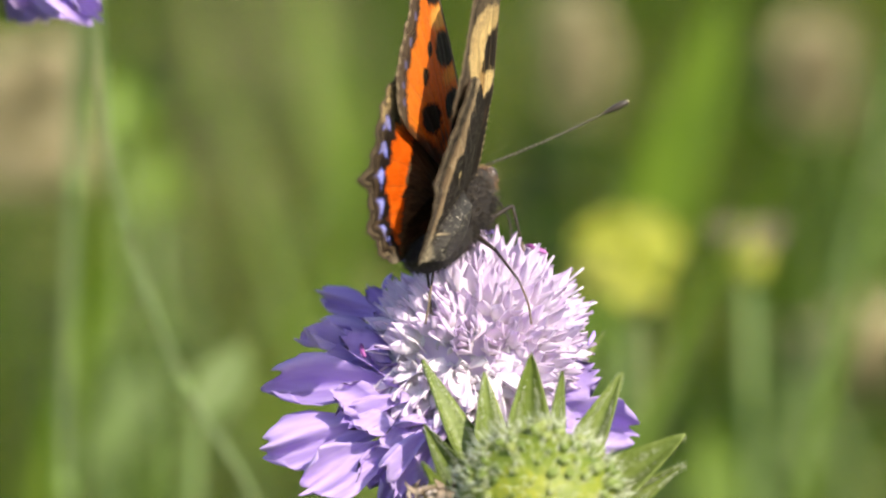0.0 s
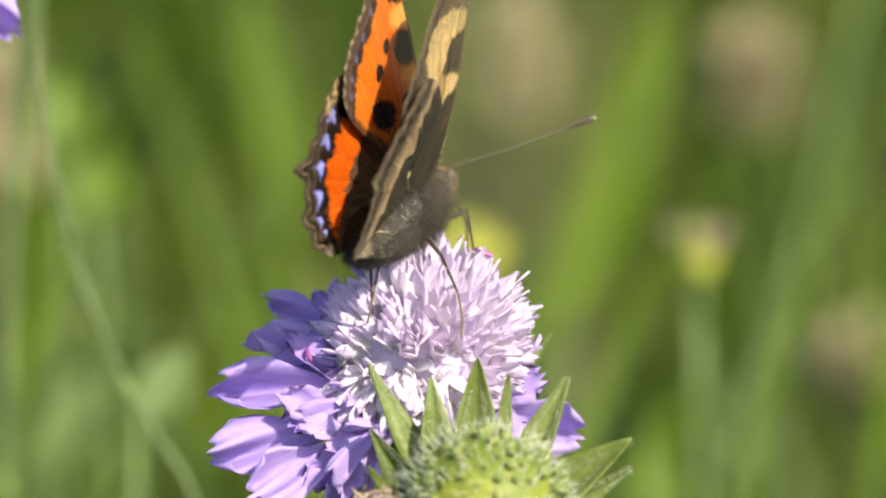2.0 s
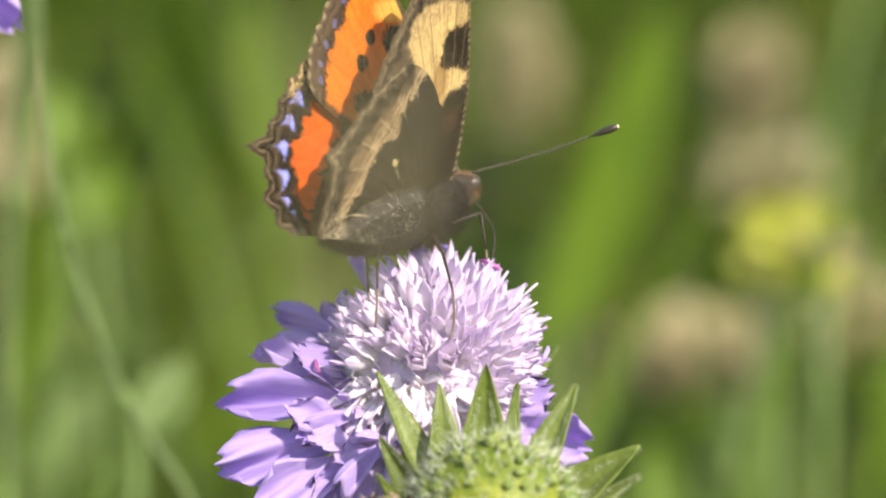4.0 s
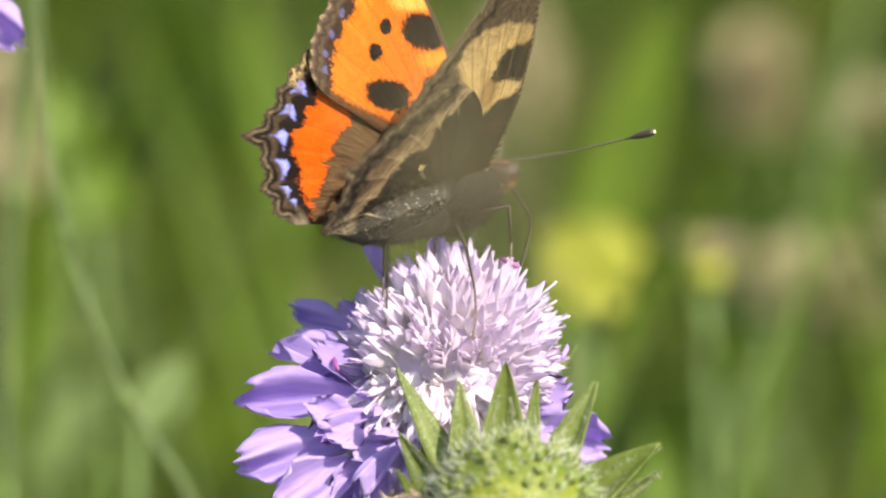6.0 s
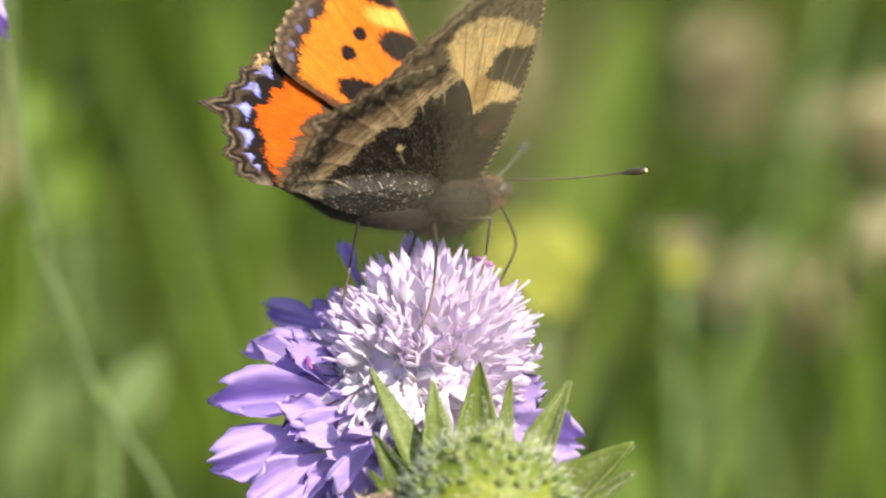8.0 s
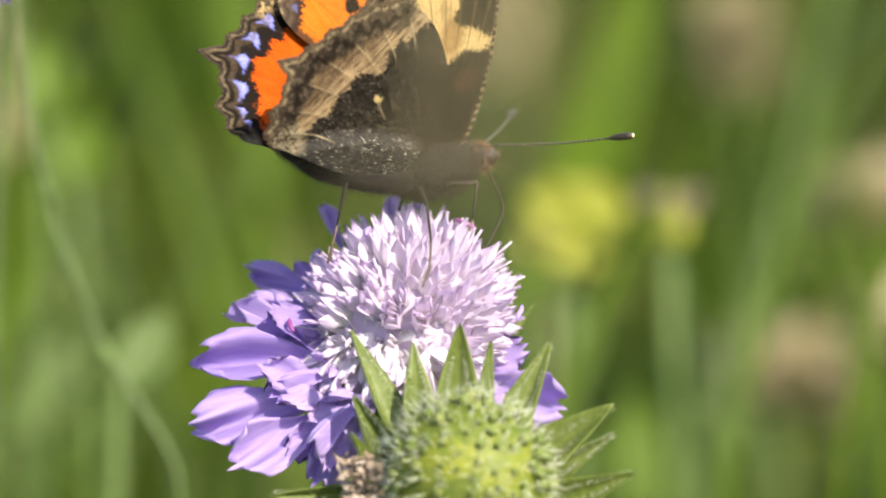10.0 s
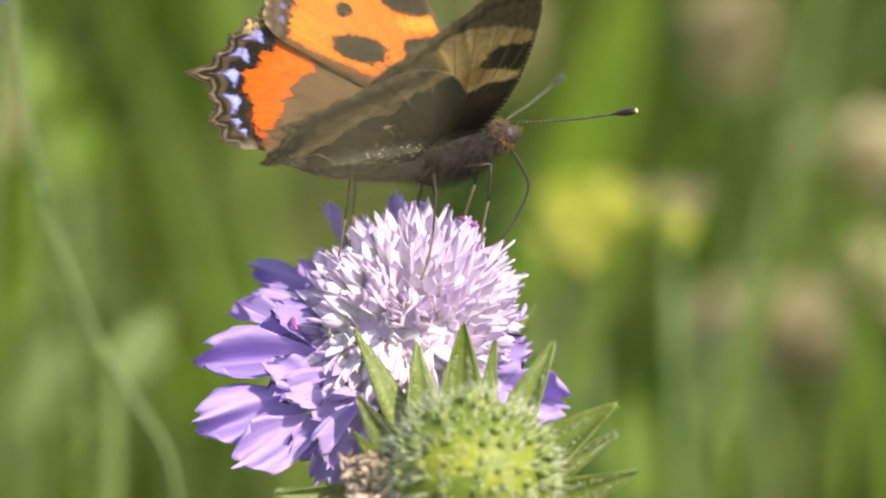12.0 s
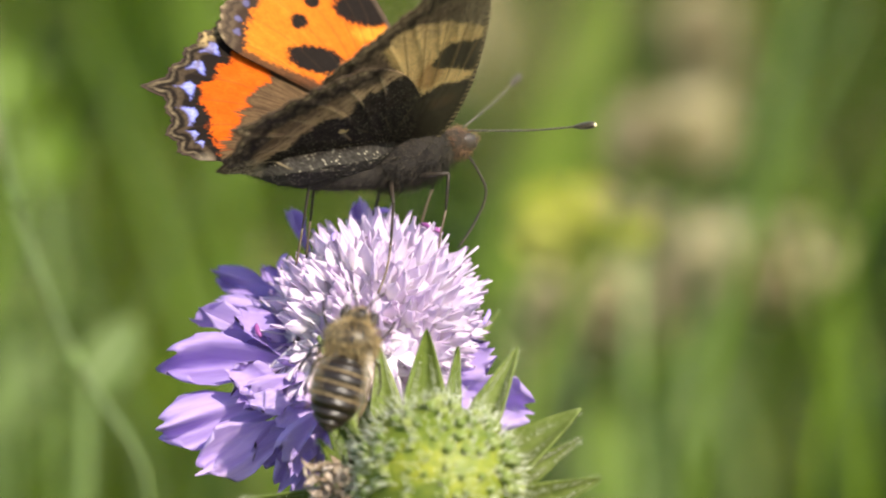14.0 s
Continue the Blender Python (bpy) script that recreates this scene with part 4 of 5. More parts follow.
def inside(x, z, corners, edge):
    """A soft mask of the places inside a closed outline, in mm; edge: how soft, a number or an array added to the outline."""
    closed = corners + corners[:1]
    odd = np.zeros(x.shape, bool)
    for (ax, az), (bx, bz) in zip(closed, closed[1:]):
        if az != bz:
            odd ^= ((az > z) != (bz > z)) & (x < (bx - ax) * (z - az) / (bz - az) + ax)
    return np.where(odd, 1.0, -1.0) * line_distance(x, z, closed)[0] + edge


def blot(x, z, centre, along, half, wide, ripple):
    """Distance measure of a leaning oval blot; below 1 inside."""
    dx, dz = x - centre[0], z - centre[1]
    a = math.radians(along)
    p, q = dx * math.cos(a) + dz * math.sin(a), dz * math.cos(a) - dx * math.sin(a)
    return (np.abs(p / half) ** 2.4 + np.abs(q / wide) ** 2.4) ** (1 / 2.4) + ripple


def fore_upper(x, z, d, m, c):
    n, f, h = value_noise(x, z, 1.3, 2), value_noise(x, z, 6.0, 3), value_noise(x, z, 12.0, 4)
    rays = value_noise(np.arctan2(z, x - 0.6) * 40, np.hypot(x, z) * 0.3, 1.0, 15)
    col = np.tile(np.array(ORANGE), x.shape + (1,))
    col = paint(col, soft(-x, 2.0, 5.0) * soft(z, 8, 4) * 0.45, (0.84, 0.24, 0.022))
    col = paint(col, soft(rays, 0.62, 0.3) * 0.18, GOLD)
    col = paint(col, soft(-blot(x, z, (2.4, 14.3), -16, 2.6, 0.85, 0.3 * (f - 0.5)), -1, 0.5) * 0.9, (0.86, 0.45, 0.09))
    col = paint(col, soft(-blot(x, z, (2.6, 9.6), -10, 1.8, 0.6, 0.3 * (f - 0.5)), -1, 0.6) * 0.6, GOLD)
    base = 4.6 + 1.6 * n + 0.9 * (rays - 0.5)
    hair = soft(-np.hypot(x * 0.75, z) + 0.12 * np.clip(-x, 0, 9) * 3, -base, 1.4)
    col = paint(col, hair, BROWN)
    col = paint(col, hair * soft(rays, 0.45, 0.4) * 0.5, (0.18, 0.11, 0.05))
    inner = line_distance(x, z, FORE_INNER)[0]
    col = paint(col, soft(-inner, -0.42 - 0.35 * f, 0.35) * 0.92, (0.075, 0.042, 0.022))
    for spot_at, lean, half, wide in (((-3.0, 8.55), -26, 2.15, 1.12), ((2.3, 11.8), -24, 2.35, 1.35), ((2.0, 7.5), -8, 1.7, 1.05), ((1.9, 16.6), -22, 2.6, 1.1)):
        q = blot(x, z, spot_at, lean, half, wide, 0.28 * (f - 0.5) + 0.2 * (h - 0.5))
        col = paint(col, soft(-q, -1.0, 0.16), BLACK)
    for spot_at, size in (((-3.10, 11.92), 0.66), ((-1.45, 13.38), 0.60)):
        col = paint(col, soft(-np.hypot(x - spot_at[0], (z - spot_at[1]) * 1.05) / size - 0.35 * (f - 0.5), -1.0, 0.2), BLACK)
    edge = 2.05 + 0.22 * np.sin(m * 2 * math.pi / 1.9) + 0.5 * (f - 0.5) + 0.4 * (h - 0.5)
    col = paint(col, soft(-d, -edge, 0.25), (0.055, 0.034, 0.022))
    col = paint(col, soft(-d, -1.05 - 0.2 * f, 0.4) * 0.75, (0.15, 0.105, 0.065))
    q = np.hypot((np.mod(m, 1.9) - 0.95) / 0.32, (d - 1.35) / 0.26) + 0.4 * (h - 0.5)
    col = paint(col, soft(-q, -1, 0.4) * 0.5, (0.22, 0.22, 0.48))
    col = paint(col, soft(-np.abs(d - 0.62 - 0.12 * np.sin(m * 6.6)), -0.15, 0.15) * 0.7, (0.05, 0.035, 0.025))
    col = paint(col, soft(-c, -0.35, 0.25), (0.10, 0.07, 0.045))
    return paint(col, soft(-d, -0.25, 0.15) * soft(np.sin(m * 6.6), 0.0, 0.6) * 0.55, TAN)


# the five blue crescents: place, lean, half length and half width
CRESCENTS = [((-10.15, 11.6), -34, 0.56, 0.48), ((-11.8, 10.4), -40, 0.62, 0.46), ((-13.1, 8.85), -62, 0.58, 0.46), ((-13.65, 6.8), -82, 0.64, 0.40), ((-14.1, 5.1), -78, 0.46, 0.26), ((-13.95, 4.15), -60, 0.32, 0.22)]


def hind_upper(x, z, d, m):
    f, g, h = value_noise(x, z, 5.0, 5), value_noise(x, z, 1.4, 6), value_noise(x, z, 11.0, 7)
    streak = value_noise(np.arctan2(z - 1.0, -x) * 18, np.hypot(x, z) * 0.5, 1.0, 8)
    hairs = value_noise(np.arctan2(z, -x) * 110, np.hypot(x, z) * 0.9, 1.0, 18)
    col = np.tile(np.array(RED), x.shape + (1,))
    col = paint(col, soft(g, 0.62, 0.4) * 0.4, ORANGE)
    col = paint(col, soft(hairs, 0.7, 0.3) * 0.15, (0.45, 0.08, 0.005))
    reach = np.interp(z, (2.4, 3.6, 4.3, 5.0, 5.9, 6.9, 7.2, 7.7, 8.8, 12.0), (-13.2, -12.2, -11.4, -10.3, -9.9, -9.3, -8.2, -7.0, -6.4, -5.2))
    reach = reach - 0.9 * (streak - 0.5) - 1.2 * (hairs - 0.5)
    col = paint(col, soft(x, reach, 0.4), BROWN)
    col = paint(col, soft(x, reach + 0.2, 1.0) * soft(hairs, 0.35, 0.8) * 0.7 * soft(-z, -8.3, 1.5), (0.20, 0.12, 0.055))
    phase = np.mod(m / 2.05 + 0.5 + 0.08, 1.0) - 0.5
    wave = np.cos(phase * 2 * math.pi)
    width = np.interp(z, (2.5, 4.0, 6.0, 12.0), (1.7, 2.1, 2.75, 2.75))
    col = paint(col, soft(-d, -(width - 0.22 * wave + 0.5 * (f - 0.5) + 0.4 * (h - 0.5)), 0.2), BLACK)
    for place, lean, half, wide in CRESCENTS:
        a = math.radians(lean)
        p, q = (x - place[0]) * math.cos(a) + (z - place[1]) * math.sin(a), (z - place[1]) * math.cos(a) - (x - place[0]) * math.sin(a)
        taper = 1.0 - 0.45 * np.clip(q / wide, -1, 1)
        q = np.maximum(np.abs(p) / (0.85 * half * taper), np.abs(q + 0.5 * p * p - 0.1) / (0.92 * wide)) + 0.4 * (h - 0.5) + 0.3 * (f - 0.5)
        col = paint(col, soft(-q, -1, 0.22), (0.28, 0.31, 0.88))
        col = paint(col, soft(-q, -0.75, 0.3) * soft(h, 0.45, 0.4) * 0.7, (0.56, 0.57, 0.93))
    ripple = 0.16 * wave + 0.12 * (f - 0.5)
    col = paint(col, soft(-np.abs(d - 1.08 + ripple), -0.26, 0.2) * (0.3 + 0.5 * f), (0.13, 0.09, 0.052))
    col = paint(col, soft(-np.abs(d - 0.66 + ripple * 0.8), -0.12, 0.12) * 0.9, BLACK)
    col = paint(col, soft(-np.abs(d - 0.38 + ripple * 0.5), -0.12, 0.12) * (0.05 + 0.45 * f), TAN)
    col = paint(col, soft(-z, -3.0, 0.8) * soft(-d, -1.3, 0.5) * 0.6, (0.36, 0.29, 0.20))
    tip = soft(-np.hypot(x + 9.6, z - 13.1), -1.5, 0.6) * soft(-d, -0.9, 0.3) * soft(f, 0.4, 0.4)
    col = paint(col, tip * 0.8, (0.62, 0.44, 0.20))
    return paint(col, soft(-d, -0.13, 0.08) * 0.9, (0.10, 0.07, 0.05))


PALE_FIELD = [(-5.0, 14.5), (-3.4, 12.2), (-1.6, 10.0), (-0.1, 7.8), (0.6, 8.5), (1.6, 9.1), (2.2, 8.7), (3.6, 9.1), (3.9, 15.0), (2.6, 15.6), (-0.2, 16.6), (-2.4, 16.8), (-4.3, 16.2)]
COSTAL_BLOT = [(-0.2, 11.4), (0.0, 13.2), (0.7, 14.0), (3.9, 13.9), (3.9, 9.9), (3.0, 10.0), (1.7, 10.8), (0.8, 10.7)]
DARK_FIELD = [(-12.4, 3.4), (-11.2, 4.6), (-10.3, 5.1), (-9.8, 6.6), (-9.1, 6.9), (-8.8, 7.9), (-7.9, 8.2), (-6.3, 7.9), (-6.2, 9.4), (-5.6, 10.5), (-4.8, 10.4), (-4.2, 10.9), (-3.5, 11.6), (2.0, 12.0), (2.0, -4.0), (-12.0, -1.0)]


def fore_under(x, z, d, m, c):
    f, h = value_noise(x, z, 6.0, 12), value_noise(x, z, 13.0, 17)
    rays = value_noise(np.arctan2(z + 4, x - 1.0) * 46, np.hypot(x, z) * 0.25, 1.0, 14)
    col = np.tile(np.array((0.050, 0.036, 0.025)), x.shape + (1,))
    col = paint(col, soft(f, 0.5, 0.35) * 0.75, (0.17, 0.12, 0.075))
    col = paint(col, soft(h, 0.62, 0.2) * 0.5, (0.32, 0.24, 0.15))
    field = inside(x, z, PALE_FIELD, 0.5 * (f - 0.5) + 0.25 * (h - 0.5))
    pale = soft(field, 0, 0.3)
    col = paint(col, pale, (0.80, 0.57, 0.24))
    col = paint(col, pale * soft(rays, 0.60, 0.2) * 0.55 * soft(z, 11.0, 2.0), (0.40, 0.26, 0.11))
    col = paint(col, pale * soft(z - 0.25 * x, 15.2, 1.6) * soft(f, 0.4, 0.5) * 0.6, (0.30, 0.21, 0.12))
    col = paint(col, pale * soft(-np.hypot((x + 0.1) / 1.0, (z - 10.2) / 1.7), -1, 0.5) * 0.75, (0.36, 0.19, 0.06))
    blotch = inside(x, z, COSTAL_BLOT, 0.4 * (f - 0.5) + 0.3 * (h - 0.5))
    col = paint(col, soft(blotch, 0, 0.25), (0.026, 0.019, 0.014))
    low = soft(-z + 0.28 * np.clip(-x, -1, 9), -9.0, 0.6) * (1 - pale)
    col = paint(col, low * 0.92, SOOT)
    col = paint(col, soft(-np.hypot((x - 2.1) / 1.1, (z - 6.3) / 1.0), -1, 0.5) * 0.3 * soft(f, 0.35, 0.4), (0.20, 0.10, 0.06))
    col = paint(col, soft(-np.abs(d - 1.35 + 0.3 * np.cos(m * 3.3) + 0.5 * (f - 0.5)), -0.3, 0.25) * 0.85, (0.028, 0.020, 0.015))
    col = paint(col, soft(-np.abs(d - 0.55), -0.15, 0.12) * 0.5 * soft(f, 0.4, 0.3), TAN)
    col = paint(col, soft(-c, -0.35, 0.2) * 0.8, (0.06, 0.042, 0.028))
    col = paint(col, soft(-c, -0.3, 0.2) * soft(np.mod(z * 1.6 + 0.4 * f, 1.0), 0.62, 0.2) * 0.7, TAN)
    turn = np.arctan2(x - 1.2, z - 0.4) * 9.5 + 0.35
    lines = np.abs(np.mod(turn, 1.0) - 0.5) / 9.5 * np.hypot(x - 1.2, z - 0.4)
    col = paint(col, soft(-lines, -0.07, 0.08) * pale * soft(z, 9.5, 2.0) * 0.7, (0.22, 0.14, 0.06))
    return paint(col, soft(-d, -0.25, 0.15) * 0.6, MARGIN)


def hind_under(x, z, d, m):
    f, n, h = value_noise(x, z, 6.0, 22), value_noise(x, z, 1.6, 23), value_noise(x, z, 3.0, 27)
    fine = value_noise(x * 0.35 + z * 0.9, x * 0.9 - z * 0.35, 9.0, 24)
    cross = value_noise((x + z) * 0.9, (x - z) * 8.0, 1.0, 25)
    tiny = value_noise(x, z, 14.0, 28)
    col = np.tile(np.array((0.15, 0.095, 0.055)), x.shape + (1,))
    col = paint(col, soft(cross, 0.50, 0.3) * 0.8, (0.36, 0.24, 0.13))
    col = paint(col, soft(fine, 0.60, 0.3) * 0.55, (0.11, 0.072, 0.042))
    field = inside(x, z, DARK_FIELD, 0.5 * (f - 0.5) + 0.3 * (tiny - 0.5))
    col = paint(col, soft(field, -1.4, 1.2) * soft(cross, 0.35, 0.4) * 0.7, (0.66, 0.47, 0.26))
    dark = soft(field, 0, 0.22)
    col = paint(col, dark, SOOT)
    col = paint(col, dark * soft(h, 0.5, 0.5) * 0.75, (0.034, 0.026, 0.020))
    col = paint(col, dark * soft(tiny, 0.66, 0.2) * 0.5, (0.07, 0.055, 0.042))
    seam = 2.2 * np.abs(np.hypot(x + 2.0, z - 5.0) - 3.4 - 0.6 * np.cos(np.arctan2(z - 5, x + 2) * 7))
    col = paint(col, dark * soft(-seam, -0.22, 0.2) * 0.7, (0.012, 0.009, 0.007))
    crease = np.interp(x, (-12.4, -10.1, -6.4, -2.4, 0.0), (2.6, 3.6, 3.4, 2.4, 1.2))
    fold = soft(crease - z, 0.15, 0.3) * soft(-x, 0.5, 1.0)
    col = paint(col, fold * 0.85, (0.048, 0.043, 0.037))
    col = paint(col, fold * soft(tiny, 0.55, 0.3) * 0.5, (0.11, 0.10, 0.085))
    speck = value_noise(x * 1.0, z * 1.5, 8.5, 29)
    col = paint(col, soft(speck, 0.86, 0.06) * np.maximum(dark * 0.35, fold), (0.58, 0.52, 0.40))
    root = np.hypot(x + 1.0, z - 2.4)
    webs = np.abs(np.mod(np.arctan2(z - 2.4, -x - 1.0) * 2.2, 1.0) - 0.5)
    col = paint(col, dark * soft(-webs, -0.035, 0.03) * soft(f, 0.42, 0.3) * soft(-root, -4.5, 1.5) * 0.28 * (1 - fold), (0.45, 0.34, 0.20))
    margin = 2.5 + 0.6 * (n - 0.5) + 0.35 * np.cos(m * 3.06)
    col = paint(col, soft(-d, -margin, 0.5) * 0.92, (0.052, 0.038, 0.028))
    col = paint(col, soft(f, 0.60, 0.25) * soft(-d, -2.4, 0.4) * 0.6, (0.24, 0.18, 0.12))
    col = paint(col, soft(-np.abs(d - 1.7 + 0.4 * np.cos(m * 3.06) + 0.7 * (h - 0.5)), -0.36, 0.3) * 0.85, BLACK)
    col = paint(col, soft(-np.abs(d - 0.45), -0.14, 0.12) * soft(f, 0.4, 0.3) * 0.8, TAN)
    col = paint(col, soft(-np.hypot(x + 13.4, z - 3.0), -1.5, 0.8) * soft(f, 0.35, 0.4) * 0.7, (0.52, 0.42, 0.27))
    star = np.hypot((x + 6.2) * 0.9 + (z - 5.85) * 0.4, (z - 5.85) * 0.8)
    col = paint(col, soft(-star - 0.4 * (f - 0.5), -0.24, 0.12), CREAM)
    col = paint(col, soft(-np.abs((x + 5.8) * 0.8 + (z - 5.1) * 0.6), -0.08, 0.08) * soft(-np.hypot(x + 5.9, z - 4.9), -1.2, 0.3) * 0.45, TAN)
    return paint(col, soft(-d, -0.3, 0.15) * 0.6, MARGIN)


def wing_mesh(name, fore, inner):
    """A wing in the x-z plane, root at the origin, both faces in one mesh 0.08 mm thick; inner: +1 if the upper face looks towards -y."""
    if fore:
        root, outline = (1.2, 0.4), FORE_COSTA[:-1] + FORE_OUTER + FORE_INNER[1:]
        front, outer = FORE_COSTA, FORE_OUTER
    else:
        root, outline = (-0.6, 0.2), HIND_FRONT[:-1] + HIND_OUTER + HIND_INNER[1:]
        front, outer = HIND_FRONT, HIND_OUTER
    rim = smooth_path([(px, 0, pz) for px, pz in outline], 26)
    rim = np.array([(p.x, p.z) for p in rim])
    outer_line = [(p.x, p.z) for p in smooth_path([(px, 0, pz) for px, pz in outer], 6)]
    rd, ra = line_distance(rim[:, 0], rim[:, 1], outer_line)
    tail = float(line_distance(np.array([TAIL[0]]), np.array([TAIL[1]]), outer_line)[1][0])
    total = sum(math.dist(a, b) for a, b in zip(outer_line, outer_line[1:]))
    for i in range(len(rim)):
        if rd[i] < 0.05 and 0.01 < ra[i] < total - 0.01:
            out = rim[i] - np.array((root[0] - 3.0 if not fore else root[0], root[1] + (5.0 if not fore else 4.0)))
            rim[i] += out / np.linalg.norm(out) * scallop(fore, ra[i], tail) * min(1, ra[i] / 0.5, (total - ra[i]) / 0.5)
    rows = 110
    s = (np.arange(rows + 1) / rows) ** 0.8
    s[0] = 0.02
    x = root[0] + s[:, None] * (rim[None, :, 0] - root[0])
    z = root[1] + s[:, None] * (rim[None, :, 1] - root[1])
    rim_line = [tuple(p) for p in rim[(rd < 0.05)][::4]]
    d, _ = line_distance(x, z, rim_line)
    _, m = line_distance(x, z, outer_line)
    c, _ = line_distance(x, z, front)
    n_rim = len(rim)
    ang = np.arctan2(z - root[1], x - root[0])
    vein = np.zeros(x.shape)
    relief = np.zeros(x.shape)
    if fore:
        ends = ((-9.2, 12.5), (-7.5, 15.3), (-5.2, 17.3), (-3.0, 19.2), (-1.0, 20.8), (1.0, 21.6), (2.6, 18.0))
    else:
        ends = ((-15.3, 4.2), (-15.4, 6.6), (-15.0, 9.4), (-13.2, 11.1), (-11.0, 12.6), (-8.5, 13.7), (-5.5, 13.6))
    for ex, ez in ends:
        a = math.atan2(ez - root[1], ex - root[0])
        off = np.abs(ang - a - 0.03 * np.sin(np.hypot(x, z) * 0.45)) * np.hypot(x - root[0], z - root[1])
        vein = np.maximum(vein, soft(-off, -0.05, 0.07) * soft(np.hypot(x, z), 5.0, 2.0))
        relief += np.exp(-(off / 0.25) ** 2) * 0.05 * soft(np.hypot(x, z), 4.0, 2.0)
    reach = np.hypot(x - root[0], z - root[1])
    bend = 0.0006 * reach ** 2 + 0.16 * np.sin(ang * 9 + 1) * (reach / 16) ** 2 + relief
    if inner < 0:
        low = soft(-z, -4.5, 6.0) * soft(-x, 8.5, 8.0)
        bend = bend + 0.9 * np.clip(reach / 8, 0, 1) + 0.003 * np.clip(-x - 4.0, 0, 20) ** 2 * soft(z, 7.5, 7.0) - 0.8 * low
    elif not fore:
        bend = bend + 0.0065 * np.clip(-x - 3.0, 0, 20) ** 2 * soft(z, 4.0, 4.0)
    if not fore:
        drop = np.interp(x, (-12.4, -10.1, -6.4, -2.4, 0.0), (2.6, 3.6, 3.4, 2.4, 1.2)) - z
        bend = bend + 1.0 * soft(drop, 0.35, 0.9) * np.clip(1 - ((drop - 1.6) / 3.6) ** 2, 0, 1) * soft(-x, 1.0, 3.0) * soft(x, -12.0, 3.0)
    m = m - tail if not fore else m
    upper = fore_upper(x, z, d, m, c) if fore else hind_upper(x, z, d, m)
    under = fore_under(x, z, d, m, c) if fore else hind_under(x, z, d, m)
    upper = paint(upper, vein * 0.35, BROWN)
    under = paint(under, vein * (0.4 if fore else 0.7) * soft(-d, -4.8, 0.9) * soft(d, 2.4, 0.8), (0.62, 0.48, 0.28) if not fore else BROWN)
    grain = value_noise(x, z, 14.0, 41)[..., None]
    upper, under = upper * (0.8 + 0.4 * grain), under * (0.72 + 0.56 * grain)
    verts, cols = [], []
    for y, col in ((inner * (bend - 0.04), upper), (inner * (bend + 0.04), under)):
        verts.append(np.stack([x, y, z], -1).reshape(-1, 3) * MM)
        cols.append(col.reshape(-1, 3))
    verts, cols = np.concatenate(verts), np.concatenate(cols)
    half = (rows + 1) * n_rim
    idx = np.arange(half).reshape(rows + 1, n_rim)
    quads = np.stack([idx[:-1, :-1], idx[:-1, 1:], idx[1:, 1:], idx[1:, :-1]], -1).reshape(-1, 4)
    rim_q = np.stack([idx[-1, :-1], idx[-1, 1:], idx[-1, 1:] + half, idx[-1, :-1] + half], -1)
    data = bpy.data.meshes.new(name)
    data.from_pydata(verts.tolist(), [], np.concatenate([quads, quads[:, ::-1] + half, rim_q]).tolist())
    layer = data.attributes.new("scales", "FLOAT_COLOR", "POINT")
    layer.data.foreach_set("color", np.concatenate([cols, np.ones((len(cols), 1))], 1).astype(np.float32).ravel())
    data.materials.append(WING)
    return data


def antenna(parent, base, tip, sag):
    base, tip = Vector(base), Vector(tip)
    pts = smooth_path([base, base.lerp(tip, 0.5) + Vector(sag), tip], 14)
    n = len(pts)
    bm = bmesh.new()
    tube(bm, pts, [0.00007 if i < n * 0.80 else 0.00007 + 0.00022 * math.sin(math.pi * min(1, (i / n - 0.80) / 0.21)) ** 0.8 for i in range(n)], 8)
    ob = part("antenna", bm, ANTENNA, parent, "thin dark antenna ringed with white, clubbed at the tip")
    for i in range(2, int(n * 0.8)):
        ring = bmesh.new()
        d = (pts[i + 1] - pts[i]).normalized()
        tube(ring, [pts[i] - d * 0.00005, pts[i] + d * 0.00005], 0.00009, 7)
        part("ring", ring, ANTENNA_PALE, ob)
    tipm = bmesh.new()
    d = (pts[-1] - pts[-2]).normalized()
    ellipsoid(tipm, pts[-1] - d * 0.0001, (0.00019, 0.00019, 0.00019), u=8, v=6)
    part("club_tip", tipm, ANTENNA_TIP, ob, "pale yellow tip")
    return ob


def leg(parent, points, mats=(LEG, SHANK)):
    """A leg of three joints through points in mm, its origin at the hip."""
    hip = Vector(points[0]) * MM
    p = [Vector(q) * MM - hip for q in points]
    ob = part("leg", tube(bmesh.new(), smooth_path(p[:2], 3), [0.00022, 0.00020, 0.00017, 0.00013], 8), mats[0], parent)
    ob.location = hip
    part("shank", tube(bmesh.new(), smooth_path(p[1:3], 4), [0.00013, 0.00012, 0.00011, 0.00010, 0.00008], 7), mats[0], ob)
    part("foot", tube(bmesh.new(), smooth_path(p[2:], 3), [0.00009] * (3 * (len(p) - 3) + 1), 6), mats[1], ob)
    places = []
    rng = random.Random(len(parent.children))
    for i in range(40):
        a, b, t = rng.choice(((p[1], p[2], rng.random()), (p[0], p[1], rng.random())))
        places.append((a.lerp(b, t), (rng.uniform(-1, 1), rng.uniform(-1, 1), rng.uniform(-1, 0))))
    tagged(part("hairs", spikes(places, 0.0004, 0.00002, rng), HAIR, ob), kind="stuff")
    return ob


